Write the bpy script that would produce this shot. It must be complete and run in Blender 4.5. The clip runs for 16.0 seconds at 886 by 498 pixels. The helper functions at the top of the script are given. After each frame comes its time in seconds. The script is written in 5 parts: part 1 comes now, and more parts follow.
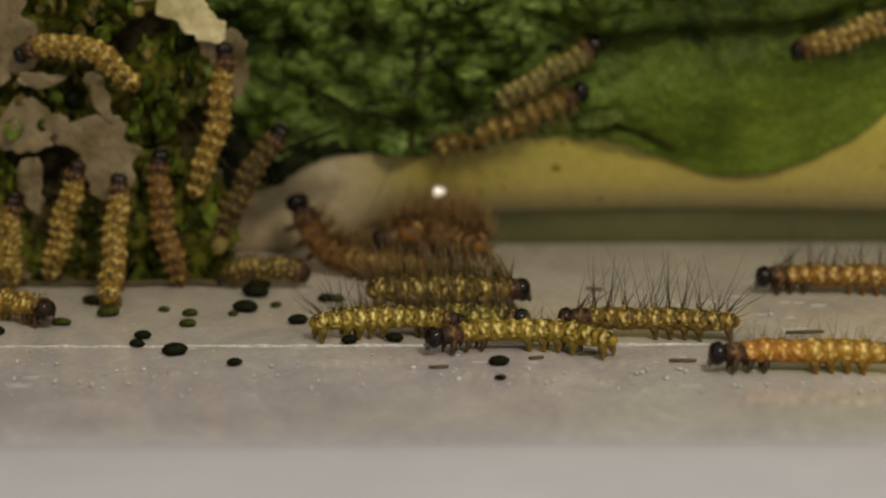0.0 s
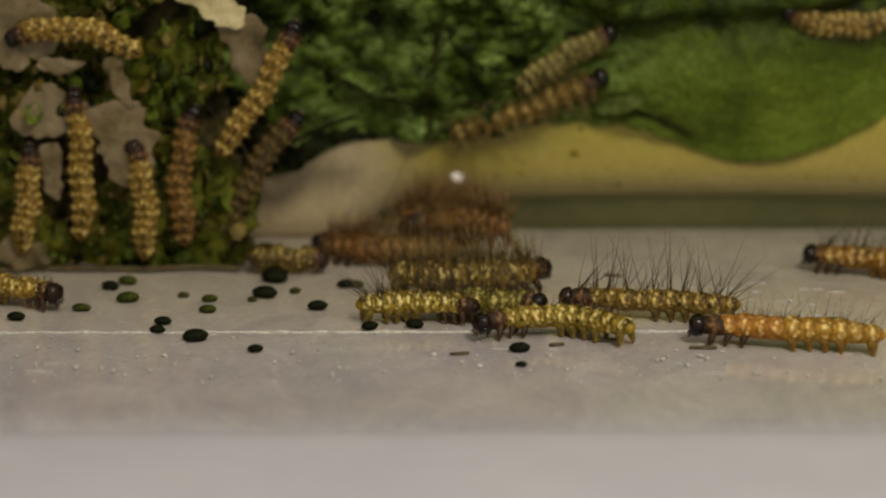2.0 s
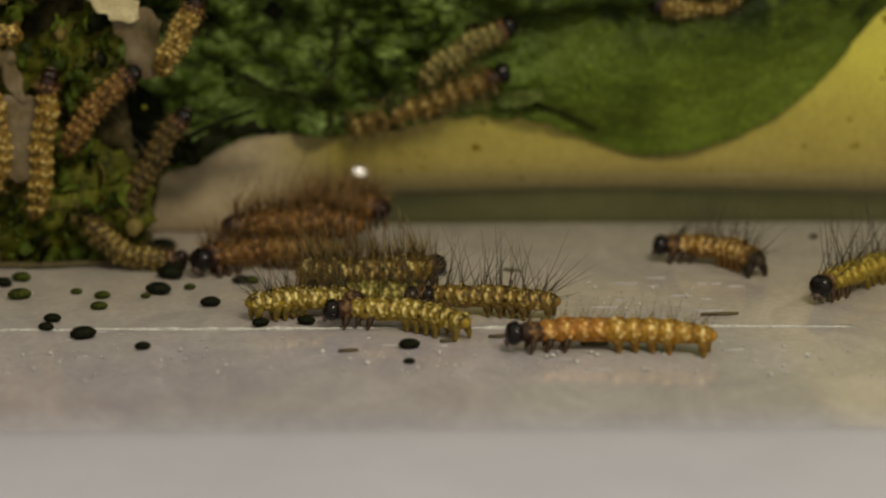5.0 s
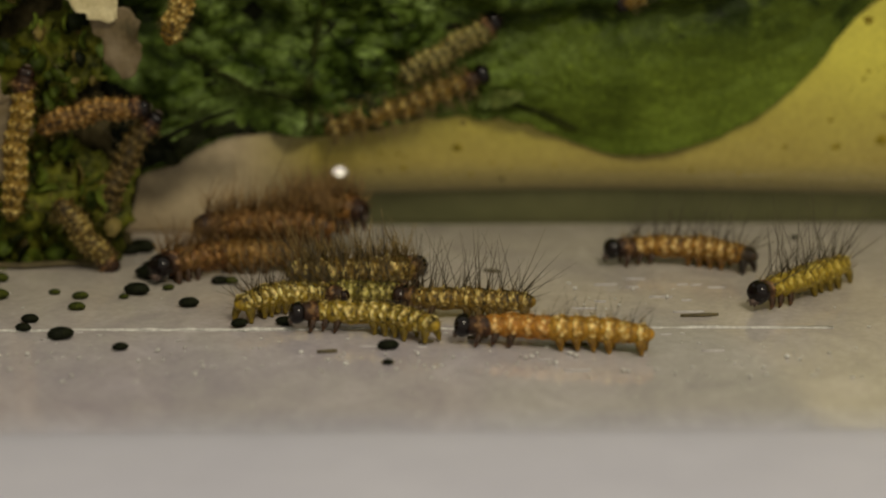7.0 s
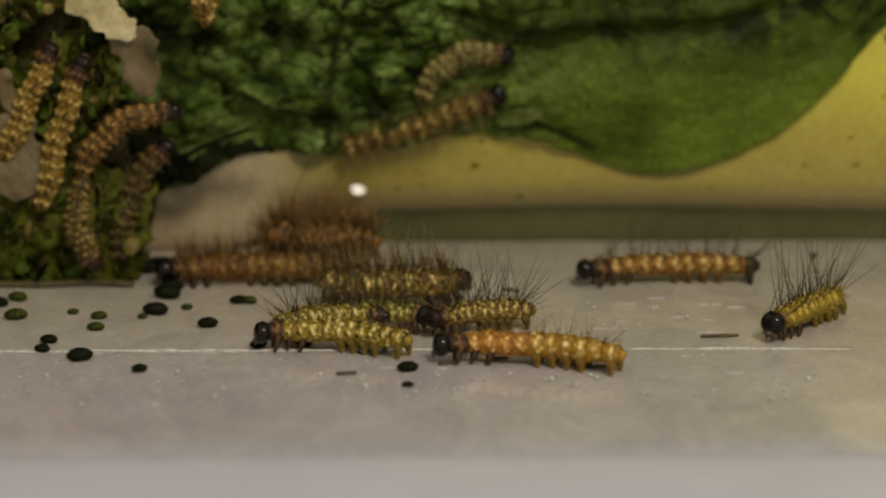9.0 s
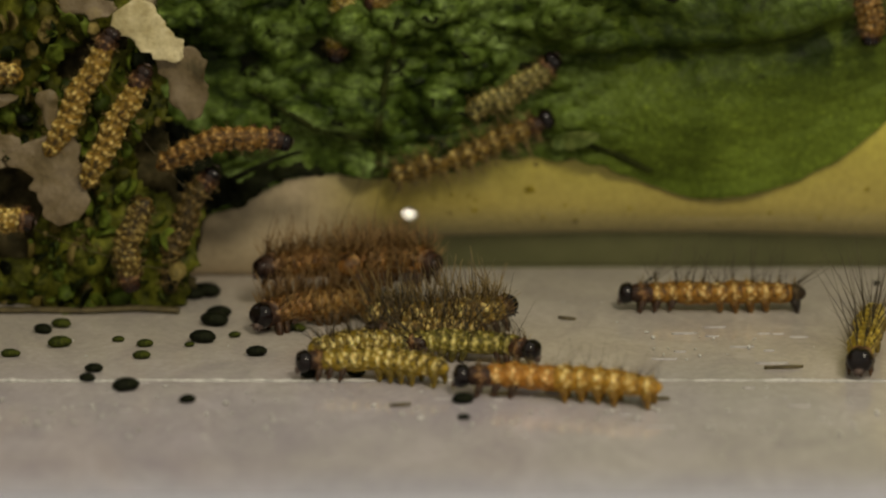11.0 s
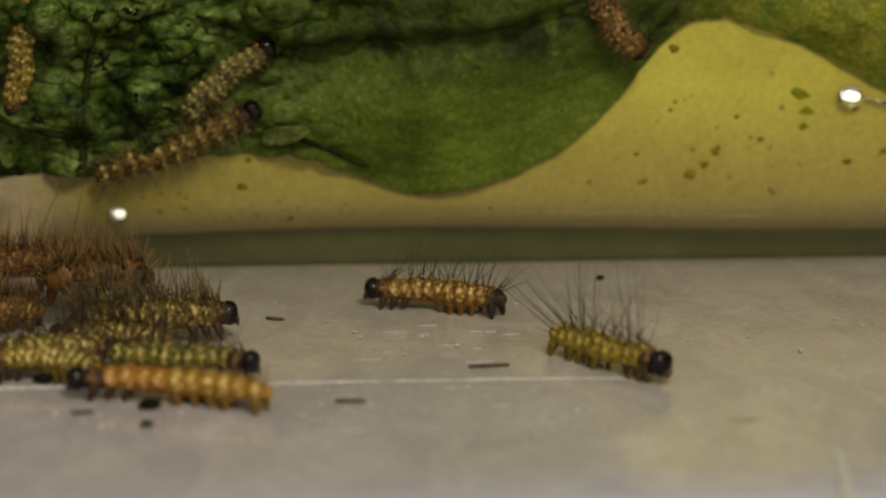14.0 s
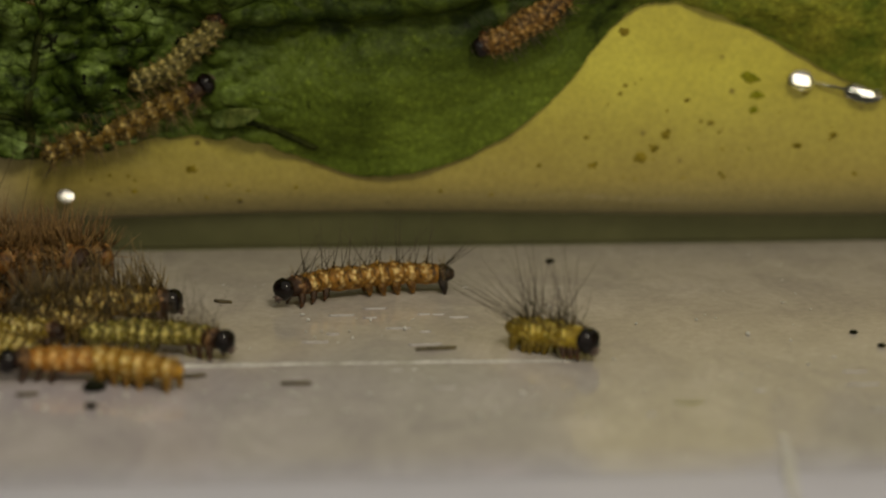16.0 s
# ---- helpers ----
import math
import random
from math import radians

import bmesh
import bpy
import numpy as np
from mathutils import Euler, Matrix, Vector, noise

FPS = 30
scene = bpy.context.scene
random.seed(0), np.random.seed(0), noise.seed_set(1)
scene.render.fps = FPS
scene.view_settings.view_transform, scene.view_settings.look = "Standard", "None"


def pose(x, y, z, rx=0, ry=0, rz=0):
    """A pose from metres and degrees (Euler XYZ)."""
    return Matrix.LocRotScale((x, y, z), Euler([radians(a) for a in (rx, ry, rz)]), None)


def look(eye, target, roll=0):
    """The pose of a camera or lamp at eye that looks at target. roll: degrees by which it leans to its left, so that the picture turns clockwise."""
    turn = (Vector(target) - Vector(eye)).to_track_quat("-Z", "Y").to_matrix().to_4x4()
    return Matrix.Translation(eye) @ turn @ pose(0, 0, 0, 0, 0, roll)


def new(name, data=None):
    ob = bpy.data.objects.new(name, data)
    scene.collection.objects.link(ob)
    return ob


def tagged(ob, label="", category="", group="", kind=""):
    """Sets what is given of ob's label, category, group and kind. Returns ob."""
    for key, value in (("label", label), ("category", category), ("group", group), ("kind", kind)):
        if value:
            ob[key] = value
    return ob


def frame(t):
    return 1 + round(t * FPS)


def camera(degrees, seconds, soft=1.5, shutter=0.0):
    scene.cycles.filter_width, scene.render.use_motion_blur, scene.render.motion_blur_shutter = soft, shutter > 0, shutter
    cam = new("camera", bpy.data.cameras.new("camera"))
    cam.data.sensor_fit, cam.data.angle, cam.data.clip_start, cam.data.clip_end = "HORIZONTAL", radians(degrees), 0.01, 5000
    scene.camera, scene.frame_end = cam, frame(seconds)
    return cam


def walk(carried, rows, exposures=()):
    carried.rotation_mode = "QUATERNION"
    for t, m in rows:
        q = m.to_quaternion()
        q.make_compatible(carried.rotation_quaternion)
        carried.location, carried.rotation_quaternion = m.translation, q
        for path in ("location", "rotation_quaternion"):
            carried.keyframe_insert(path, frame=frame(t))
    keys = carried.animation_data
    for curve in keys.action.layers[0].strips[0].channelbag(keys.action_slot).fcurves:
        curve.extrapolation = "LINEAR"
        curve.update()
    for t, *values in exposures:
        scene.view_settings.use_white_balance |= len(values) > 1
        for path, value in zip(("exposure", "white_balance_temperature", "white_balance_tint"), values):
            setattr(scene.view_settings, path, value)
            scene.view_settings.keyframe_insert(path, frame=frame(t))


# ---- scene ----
cam = camera(21.0, 16.0, soft=2.1)
cam.data.dof.use_dof = True
cam.data.dof.focus_distance = 0.123
cam.data.dof.aperture_fstop = 32.0
MM = 0.001

# The way of the camera in millimetres: seconds, eye, target, roll.
PATH = [
    (0, (0.00, -112.01, 33.21), (0.02, -24.45, 12.39), -0.18),
    (0.5, (-0.55, -111.77, 33.15), (-0.43, -24.25, 12.18), -0.11),
    (1, (-1.54, -111.67, 33.70), (-1.67, -24.09, 12.98), -0.06),
    (1.5, (-0.90, -111.31, 33.08), (-1.20, -23.81, 12.02), -0.10),
    (2, (-0.87, -111.94, 33.51), (-0.98, -24.55, 11.98), -0.11),
    (2.5, (-0.41, -111.70, 33.11), (-0.59, -24.33, 11.50), -0.13),
    (3, (0.42, -111.87, 33.25), (0.53, -24.52, 11.58), -0.14),
    (3.5, (0.81, -112.08, 33.66), (1.30, -24.71, 12.05), 0.02),
    (4, (2.14, -111.72, 33.63), (3.12, -24.38, 11.93), -0.12),
    (6.3, (3.29, -110.44, 33.43), (4.58, -23.19, 11.37), 0.02),
    (6.5, (3.18, -110.40, 33.03), (4.64, -23.09, 11.23), 0.02),
    (7, (3.47, -110.56, 33.51), (5.04, -23.28, 11.59), 0.04),
    (7.5, (3.37, -110.26, 33.33), (5.01, -22.91, 11.70), 0.05),
    (8, (2.82, -110.31, 34.14), (4.10, -22.99, 12.35), 0.04),
    (8.5, (2.62, -110.43, 34.24), (4.03, -23.05, 12.74), -0.02),
    (9, (3.08, -110.04, 34.52), (4.21, -22.77, 12.57), -0.00),
    (11.5, (1.74, -105.69, 34.05), (1.64, -18.25, 12.73), -0.01),
    (12, (2.21, -105.13, 33.34), (2.21, -17.98, 10.87), -0.00),
    (12.5, (4.92, -105.60, 33.51), (4.75, -18.47, 10.98), -0.26),
    (13, (7.22, -104.94, 32.99), (9.52, -17.75, 10.79), -0.13),
    (13.5, (8.82, -104.77, 33.87), (12.83, -17.59, 11.87), -0.08),
    (14, (9.30, -102.76, 33.23), (15.07, -15.54, 11.81), 0.07),
    (14.5, (9.32, -102.74, 34.09), (15.01, -15.48, 12.77), 0.13),
    (15, (9.37, -102.21, 34.06), (15.46, -15.09, 12.33), 0.19),
    (15.5, (9.56, -102.50, 32.96), (16.51, -15.42, 11.30), 0.30),
    (16, (10.27, -102.68, 32.86), (17.27, -15.65, 11.05), 0.36),
]
walk(cam, [(t, look(Vector(eye) * MM, Vector(target) * MM, roll)) for t, eye, target, roll in PATH],
     [(0.0, 0.06), (3.0, 0.06), (4.0, -0.02), (8.0, -0.04), (9.0, 0.0), (11.5, 0.05), (12.8, 0.04), (13.5, -0.09), (14.0, -0.07), (14.5, -0.12), (15.0, -0.16), (16.0, -0.22)])

# ---- light ----
world = bpy.data.worlds.new("room")
scene.world = world
world.use_nodes = True
world.node_tree.nodes["Background"].inputs["Color"].default_value = (1.0, 0.95, 0.77, 1)
world.node_tree.nodes["Background"].inputs["Strength"].default_value = 0.5


def area_lamp(name, eye, target, size, watts, colour):
    data = bpy.data.lights.new(name, "AREA")
    data.shape, data.size, data.energy, data.color = "DISK", size * MM, watts, colour
    ob = new(name, data)
    ob.matrix_world = look(Vector(eye) * MM, Vector(target) * MM)
    return ob


area_lamp("room_lamp", (55, -130, 150), (14, 10, 4), 52, 0.21, (1.0, 0.9, 0.68))


# ---- materials ----
def material(name, rough=0.5, specular=0.5):
    mat = bpy.data.materials.new(name)
    mat.use_nodes = True
    tree = mat.node_tree
    shader = tree.nodes["Principled BSDF"]
    shader.inputs["Roughness"].default_value = rough
    shader.inputs["Specular IOR Level"].default_value = specular
    return mat, tree, shader


def place(tree, scale=1000.0):
    """Object coordinates counted in millimetres."""
    coord = tree.nodes.new("ShaderNodeTexCoord")
    grow = tree.nodes.new("ShaderNodeVectorMath")
    grow.operation = "SCALE"
    grow.inputs["Scale"].default_value = scale
    tree.links.new(coord.outputs["Object"], grow.inputs[0])
    return grow.outputs[0]


def stretched(tree, where, factors):
    node = tree.nodes.new("ShaderNodeVectorMath")
    node.operation = "MULTIPLY"
    node.inputs[1].default_value = factors
    tree.links.new(where, node.inputs[0])
    return node.outputs[0]


def noise_node(tree, where, scale, detail=4.0, rough=0.6, distort=0.0):
    node = tree.nodes.new("ShaderNodeTexNoise")
    node.inputs["Scale"].default_value = scale
    node.inputs["Detail"].default_value = detail
    node.inputs["Roughness"].default_value = rough
    node.inputs["Distortion"].default_value = distort
    tree.links.new(where, node.inputs["Vector"])
    return node.outputs["Fac"]


def ramp(tree, value, stops):
    node = tree.nodes.new("ShaderNodeValToRGB")
    els = node.color_ramp.elements
    while len(els) < len(stops):
        els.new(0.5)
    for el, (at, colour) in zip(els, stops):
        el.position, el.color = at, (*colour, 1)
    tree.links.new(value, node.inputs["Fac"])
    return node.outputs["Color"]


def mix(tree, fac, a, b, mode="MIX"):
    node = tree.nodes.new("ShaderNodeMix")
    node.data_type, node.blend_type = "RGBA", mode
    for value, socket in ((fac, node.inputs["Factor"]), (a, node.inputs["A"]), (b, node.inputs["B"])):
        if hasattr(value, "is_linked"):
            tree.links.new(value, socket)
        elif socket.type == "RGBA":
            socket.default_value = (*value, 1)
        else:
            socket.default_value = value
    return node.outputs["Result"]


def bump(tree, shader, height, strength, distance):
    node = tree.nodes.new("ShaderNodeBump")
    node.inputs["Strength"].default_value = strength
    node.inputs["Distance"].default_value = distance
    tree.links.new(height, node.inputs["Height"])
    tree.links.new(node.outputs["Normal"], shader.inputs["Normal"])


def painted(tree, name):
    node = tree.nodes.new("ShaderNodeAttribute")
    node.attribute_name = name
    return node.outputs["Fac"]


def math_node(tree, op, a, b):
    node = tree.nodes.new("ShaderNodeMath")
    node.operation, node.use_clamp = op, True
    for value, socket in ((a, node.inputs[0]), (b, node.inputs[1])):
        if hasattr(value, "is_linked"):
            tree.links.new(value, socket)
        else:
            socket.default_value = value
    return node.outputs[0]


def mottled(name, dark, light, scale, rough, specular=0.4, low=0.38, high=0.62, relief=0.5, depth=0.0002, grit=0.35):
    mat, tree, shader = material(name, rough, specular)
    where = place(tree)
    grain = noise_node(tree, where, scale, 5.0, 0.65)
    fine = noise_node(tree, where, scale * 5, 3.0)
    base = ramp(tree, grain, [(low, dark), (high, light)])
    speck = ramp(tree, fine, [(0.3, (1 - grit,) * 3), (0.7, (1 + 0.6 * grit,) * 3)])
    tree.links.new(mix(tree, 1.0, base, speck, "MULTIPLY"), shader.inputs["Base Color"])
    bump(tree, shader, fine, relief, depth)
    return mat


def floor_material():
    mat, tree, shader = material("tray_plastic", 0.3, 0.7)
    where = place(tree)
    wide = noise_node(tree, where, 0.07, 3.0)
    fine = noise_node(tree, where, 2.2, 5.0, 0.7)
    base = ramp(tree, wide, [(0.35, (0.45, 0.405, 0.445)), (0.65, (0.5, 0.455, 0.465))])
    split = tree.nodes.new("ShaderNodeSeparateXYZ")
    tree.links.new(where, split.inputs[0])
    # Warmer to the right: the yellow leaf's reflection, put into the base colour.
    along = tree.nodes.new("ShaderNodeMapRange")
    along.inputs["From Min"].default_value, along.inputs["From Max"].default_value = 0.0, 32.0
    tree.links.new(split.outputs["X"], along.inputs["Value"])
    base = mix(tree, along.outputs["Result"], base, (0.475, 0.436, 0.408))
    inner = tree.nodes.new("ShaderNodeMapRange")
    inner.inputs["From Min"].default_value, inner.inputs["From Max"].default_value = 3.0, 13.0
    tree.links.new(split.outputs["Y"], inner.inputs["Value"])
    base = mix(tree, inner.outputs["Result"], base, (0.48, 0.43, 0.375))
    lip = tree.nodes.new("ShaderNodeMapRange")
    lip.inputs["From Min"].default_value, lip.inputs["From Max"].default_value = -6.5, -10.2
    tree.links.new(split.outputs["Y"], lip.inputs["Value"])
    base = mix(tree, lip.outputs["Result"], base, (0.53, 0.51, 0.59))
    # Cloudy lilac-grey reflections and pale smears, painted in as noise.
    cloud = ramp(tree, noise_node(tree, stretched(tree, where, (1.0, 0.6, 1.0)), 0.26, 6.0, 0.68, 1.0), [(0.34, (0.86, 0.85, 0.89)), (0.52, (1.0, 1.0, 1.0)), (0.7, (1.16, 1.15, 1.18))])
    base = mix(tree, 1.0, base, cloud, "MULTIPLY")
    dust = ramp(tree, fine, [(0.3, (0.86, 0.86, 0.86)), (0.68, (1.06, 1.06, 1.06)), (0.8, (1.3, 1.3, 1.3))])
    tree.links.new(mix(tree, 1.0, base, dust, "MULTIPLY"), shader.inputs["Base Color"])
    gloss = ramp(tree, noise_node(tree, where, 0.5, 4.0), [(0.35, (0.05, 0.05, 0.05)), (0.7, (0.12, 0.12, 0.12))])
    tree.links.new(gloss, shader.inputs["Roughness"])
    bump(tree, shader, noise_node(tree, stretched(tree, where, (1.0, 0.5, 1.0)), 2.0, 4.0), 0.12, 0.0001)
    return mat


def yellow_leaf_material():
    """Yellowed blade that fades to a grey beige at its dry end, with small brown mould flecks."""
    mat, tree, shader = material("yellow_blade", 0.33, 0.5)
    where = place(tree)
    split = tree.nodes.new("ShaderNodeSeparateXYZ")
    tree.links.new(where, split.inputs[0])
    along = tree.nodes.new("ShaderNodeMapRange")
    along.inputs["From Min"].default_value, along.inputs["From Max"].default_value = -6.5, -1.5
    tree.links.new(split.outputs["X"], along.inputs["Value"])
    patch = noise_node(tree, where, 0.14, 3.0)
    yellow = ramp(tree, patch, [(0.35, (0.435, 0.378, 0.045)), (0.65, (0.54, 0.488, 0.062))])
    # Darker and browner downwards; the lowest strip fades to a dull olive.
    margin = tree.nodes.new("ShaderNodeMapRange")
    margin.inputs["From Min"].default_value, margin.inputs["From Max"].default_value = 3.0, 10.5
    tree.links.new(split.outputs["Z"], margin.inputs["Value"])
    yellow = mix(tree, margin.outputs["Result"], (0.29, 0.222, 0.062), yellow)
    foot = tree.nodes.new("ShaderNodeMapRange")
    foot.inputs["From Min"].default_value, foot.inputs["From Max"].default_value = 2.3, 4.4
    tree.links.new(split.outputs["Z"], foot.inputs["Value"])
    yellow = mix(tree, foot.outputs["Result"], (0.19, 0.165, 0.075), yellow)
    base = mix(tree, along.outputs["Result"], (0.45, 0.36, 0.23), yellow)
    cells = tree.nodes.new("ShaderNodeTexVoronoi")
    cells.inputs["Scale"].default_value = 0.75
    tree.links.new(where, cells.inputs["Vector"])
    fleck = ramp(tree, cells.outputs["Distance"], [(0.07, (0.35, 0.3, 0.25)), (0.17, (1, 1, 1))])
    few = ramp(tree, noise_node(tree, where, 0.35, 2.0), [(0.5, (0, 0, 0)), (0.6, (1, 1, 1))])
    base = mix(tree, few, base, mix(tree, 1.0, base, fleck, "MULTIPLY"))
    fine = noise_node(tree, where, 3.0, 4.0)
    speck = ramp(tree, fine, [(0.3, (0.85, 0.85, 0.85)), (0.7, (1.1, 1.1, 1.1))])
    tree.links.new(mix(tree, 1.0, base, speck, "MULTIPLY"), shader.inputs["Base Color"])
    bump(tree, shader, noise_node(tree, where, 0.8, 4.0), 0.25, 0.0003)
    return mat


def green_leaf_material():
    """Fresh blade: dark and blistered at the gnawed end, smooth olive green towards the tip."""
    mat, tree, shader = material("green_blade", 0.5, 0.12)
    where = place(tree)
    split = tree.nodes.new("ShaderNodeSeparateXYZ")
    tree.links.new(where, split.inputs[0])
    along = tree.nodes.new("ShaderNodeMapRange")
    along.inputs["From Min"].default_value, along.inputs["From Max"].default_value = 4.0, 14.0
    tree.links.new(split.outputs["X"], along.inputs["Value"])
    rough = ramp(tree, noise_node(tree, stretched(tree, where, (0.75, 1.0, 1.25)), 0.3, 8.0, 0.68, 0.7), [(0.36, (0.005, 0.009, 0.001)), (0.43, (0.027, 0.046, 0.005)), (0.5, (0.066, 0.1, 0.014)), (0.62, (0.145, 0.205, 0.055))])
    smooth = ramp(tree, noise_node(tree, where, 0.13, 6.0, 0.6), [(0.36, (0.05, 0.073, 0.007)), (0.62, (0.112, 0.154, 0.018))])
    # Shade under the overhanging fold, painted as a darker mottled upper lobe.
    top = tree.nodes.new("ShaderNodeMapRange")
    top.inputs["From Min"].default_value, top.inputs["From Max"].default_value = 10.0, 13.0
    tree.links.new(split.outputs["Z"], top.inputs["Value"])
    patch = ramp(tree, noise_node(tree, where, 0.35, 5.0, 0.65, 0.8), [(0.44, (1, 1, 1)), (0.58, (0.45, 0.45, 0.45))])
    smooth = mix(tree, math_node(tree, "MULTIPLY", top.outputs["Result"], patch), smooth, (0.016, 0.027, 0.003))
    crown = tree.nodes.new("ShaderNodeMapRange")
    crown.inputs["From Min"].default_value, crown.inputs["From Max"].default_value = 15.5, 17.0
    tree.links.new(split.outputs["Z"], crown.inputs["Value"])
    # Milky highlights and dark pits of the blisters, painted in by noise.
    blister = ramp(tree, noise_node(tree, stretched(tree, where, (0.85, 1.0, 1.15)), 1.5, 4.0, 0.65, 0.5), [(0.36, (0.3, 0.32, 0.25)), (0.46, (0.85, 0.85, 0.85)), (0.56, (1.15, 1.15, 1.2)), (0.68, (2.0, 1.9, 2.6))])
    rough = mix(tree, 1.0, rough, blister, "MULTIPLY")
    smooth = mix(tree, crown.outputs["Result"], smooth, rough)
    tip = tree.nodes.new("ShaderNodeMapRange")
    tip.inputs["From Min"].default_value, tip.inputs["From Max"].default_value = 30.0, 36.0
    tree.links.new(split.outputs["X"], tip.inputs["Value"])
    smooth = mix(tree, tip.outputs["Result"], smooth, ramp(tree, noise_node(tree, where, 0.4, 5.0, 0.6), [(0.36, (0.085, 0.115, 0.01)), (0.62, (0.22, 0.22, 0.025))]))
    base = mix(tree, along.outputs["Result"], rough, smooth)
    fine = noise_node(tree, where, 3.5, 4.0)
    speck = ramp(tree, fine, [(0.3, (0.7, 0.7, 0.7)), (0.58, (1.08, 1.08, 1.05)), (0.72, (1.7, 1.7, 1.6))])
    dots = ramp(tree, noise_node(tree, where, 1.3, 3.0, 0.6, 0.4), [(0.3, (1.5, 1.45, 1.3)), (0.36, (1, 1, 1)), (0.64, (1, 1, 1)), (0.7, (0.45, 0.45, 0.45))])
    base = mix(tree, 1.0, base, dots, "MULTIPLY")
    tree.links.new(mix(tree, 1.0, base, speck, "MULTIPLY"), shader.inputs["Base Color"])
    bump(tree, shader, noise_node(tree, where, 1.4, 5.0), 0.5, 0.0004)
    return mat


def shred_material():
    """Torn bits of blade: each one has its own green, a few are dried to beige."""
    mat, tree, shader = material("leaf_shreds", 0.5, 0.1)
    where = place(tree)
    each = tree.nodes.new("ShaderNodeNewGeometry").outputs["Random Per Island"]
    tone = ramp(tree, each, [(0.0, (0.003, 0.004, 0.001)), (0.2, (0.016, 0.024, 0.004)), (0.38, (0.06, 0.085, 0.01)), (0.56, (0.135, 0.175, 0.022)), (0.7, (0.055, 0.08, 0.01)), (0.8, (0.125, 0.095, 0.022)), (0.93, (0.21, 0.16, 0.055)), (1.0, (0.04, 0.03, 0.01))])
    grain = ramp(tree, noise_node(tree, where, 1.6, 5.0, 0.7), [(0.32, (0.3, 0.3, 0.3)), (0.65, (1.3, 1.3, 1.2))])
    tree.links.new(mix(tree, 1.0, tone, grain, "MULTIPLY"), shader.inputs["Base Color"])
    bump(tree, shader, noise_node(tree, where, 3.0, 4.0), 0.6, 0.0002)
    return mat


def membrane_material():
    """Dried leaf skin, grey beige with olive and brown stains."""
    mat, tree, shader = material("dry_membrane", 0.5, 0.35)
    where = place(tree)
    tone = ramp(tree, noise_node(tree, where, 0.35, 4.0, 0.6, 0.5), [(0.34, (0.06, 0.045, 0.016)), (0.44, (0.13, 0.095, 0.044)), (0.6, (0.18, 0.137, 0.082)), (0.72, (0.22, 0.17, 0.075))])
    grain = ramp(tree, noise_node(tree, where, 2.2, 5.0, 0.7), [(0.3, (0.72, 0.7, 0.68)), (0.5, (1.0, 1.0, 1.0)), (0.68, (1.12, 1.12, 1.12))])
    tree.links.new(mix(tree, 1.0, tone, grain, "MULTIPLY"), shader.inputs["Base Color"])
    bump(tree, shader, noise_node(tree, where, 1.5, 4.0), 0.4, 0.0003)
    return mat


FLOOR = floor_material()
SHREDS = shred_material()
RIB = membrane_material()
WALL = mottled("tub_wall", (0.128, 0.136, 0.056), (0.153, 0.158, 0.066), 0.12, 0.5, relief=0.1, grit=0.1)
RIM = mottled("rim_plastic", (0.515, 0.505, 0.605), (0.555, 0.545, 0.64), 0.05, 0.45, relief=0.02, grit=0.03)
ROOM = mottled("room_paint", (0.45, 0.43, 0.4), (0.55, 0.53, 0.5), 0.02, 0.8)
YELLOW = yellow_leaf_material()
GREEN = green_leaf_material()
GNAWED = mottled("gnawed_green", (0.01, 0.013, 0.001), (0.16, 0.165, 0.018), 0.7, 0.5, 0.08, low=0.35, high=0.7)
# Near-black colour standing in for deep shade behind and between the leaves.
SHADE_BLACK = mottled("shade_black", (0.003, 0.004, 0.0015), (0.013, 0.015, 0.005), 0.6, 0.7, 0.06)
WITHERED = mottled("withered_green", (0.012, 0.012, 0.004), (0.1, 0.08, 0.036), 0.45, 0.6, 0.06)
CREAM = mottled("cream_rib", (0.34, 0.28, 0.13), (0.62, 0.54, 0.32), 0.5, 0.4, grit=0.12)
FRASS = mottled("black_frass", (0.003, 0.004, 0.002), (0.012, 0.014, 0.005), 2.0, 0.5, 0.08)
FRASS_GREEN = mottled("green_frass", (0.012, 0.018, 0.003), (0.06, 0.07, 0.008), 2.0, 0.5, 0.1)
MOULD = mottled("mould", (0.15, 0.115, 0.01), (0.3, 0.23, 0.025), 2.5, 0.7, 0.1)
MOULD_GREEN = mottled("green_mould", (0.16, 0.17, 0.006), (0.3, 0.29, 0.015), 2.5, 0.7, 0.1)
CURL = mottled("curled_green", (0.05, 0.075, 0.012), (0.16, 0.19, 0.05), 1.2, 0.5, 0.15)
VEIN = mottled("leaf_vein", (0.008, 0.012, 0.002), (0.035, 0.042, 0.008), 0.8, 0.6, 0.06)
STAIN = mottled("olive_stain", (0.33, 0.3, 0.18), (0.4, 0.37, 0.26), 1.2, 0.5, grit=0.15)
SEAM = mottled("seam_white", (0.48, 0.455, 0.44), (0.66, 0.64, 0.61), 0.8, 0.4)
SCUFF = mottled("rubbed_plastic", (0.44, 0.41, 0.41), (0.53, 0.5, 0.5), 1.0, 0.35, grit=0.15)
STRAW = mottled("brown_straw", (0.06, 0.045, 0.02), (0.13, 0.1, 0.04), 2.0, 0.6)
CRUMB = mottled("white_crumb", (0.5, 0.48, 0.46), (0.75, 0.73, 0.71), 2.0, 0.4)
HEAD = mottled("black_head_shell", (0.002, 0.0015, 0.002), (0.01, 0.0055, 0.005), 2.4, 0.13, 0.3, relief=0.03)
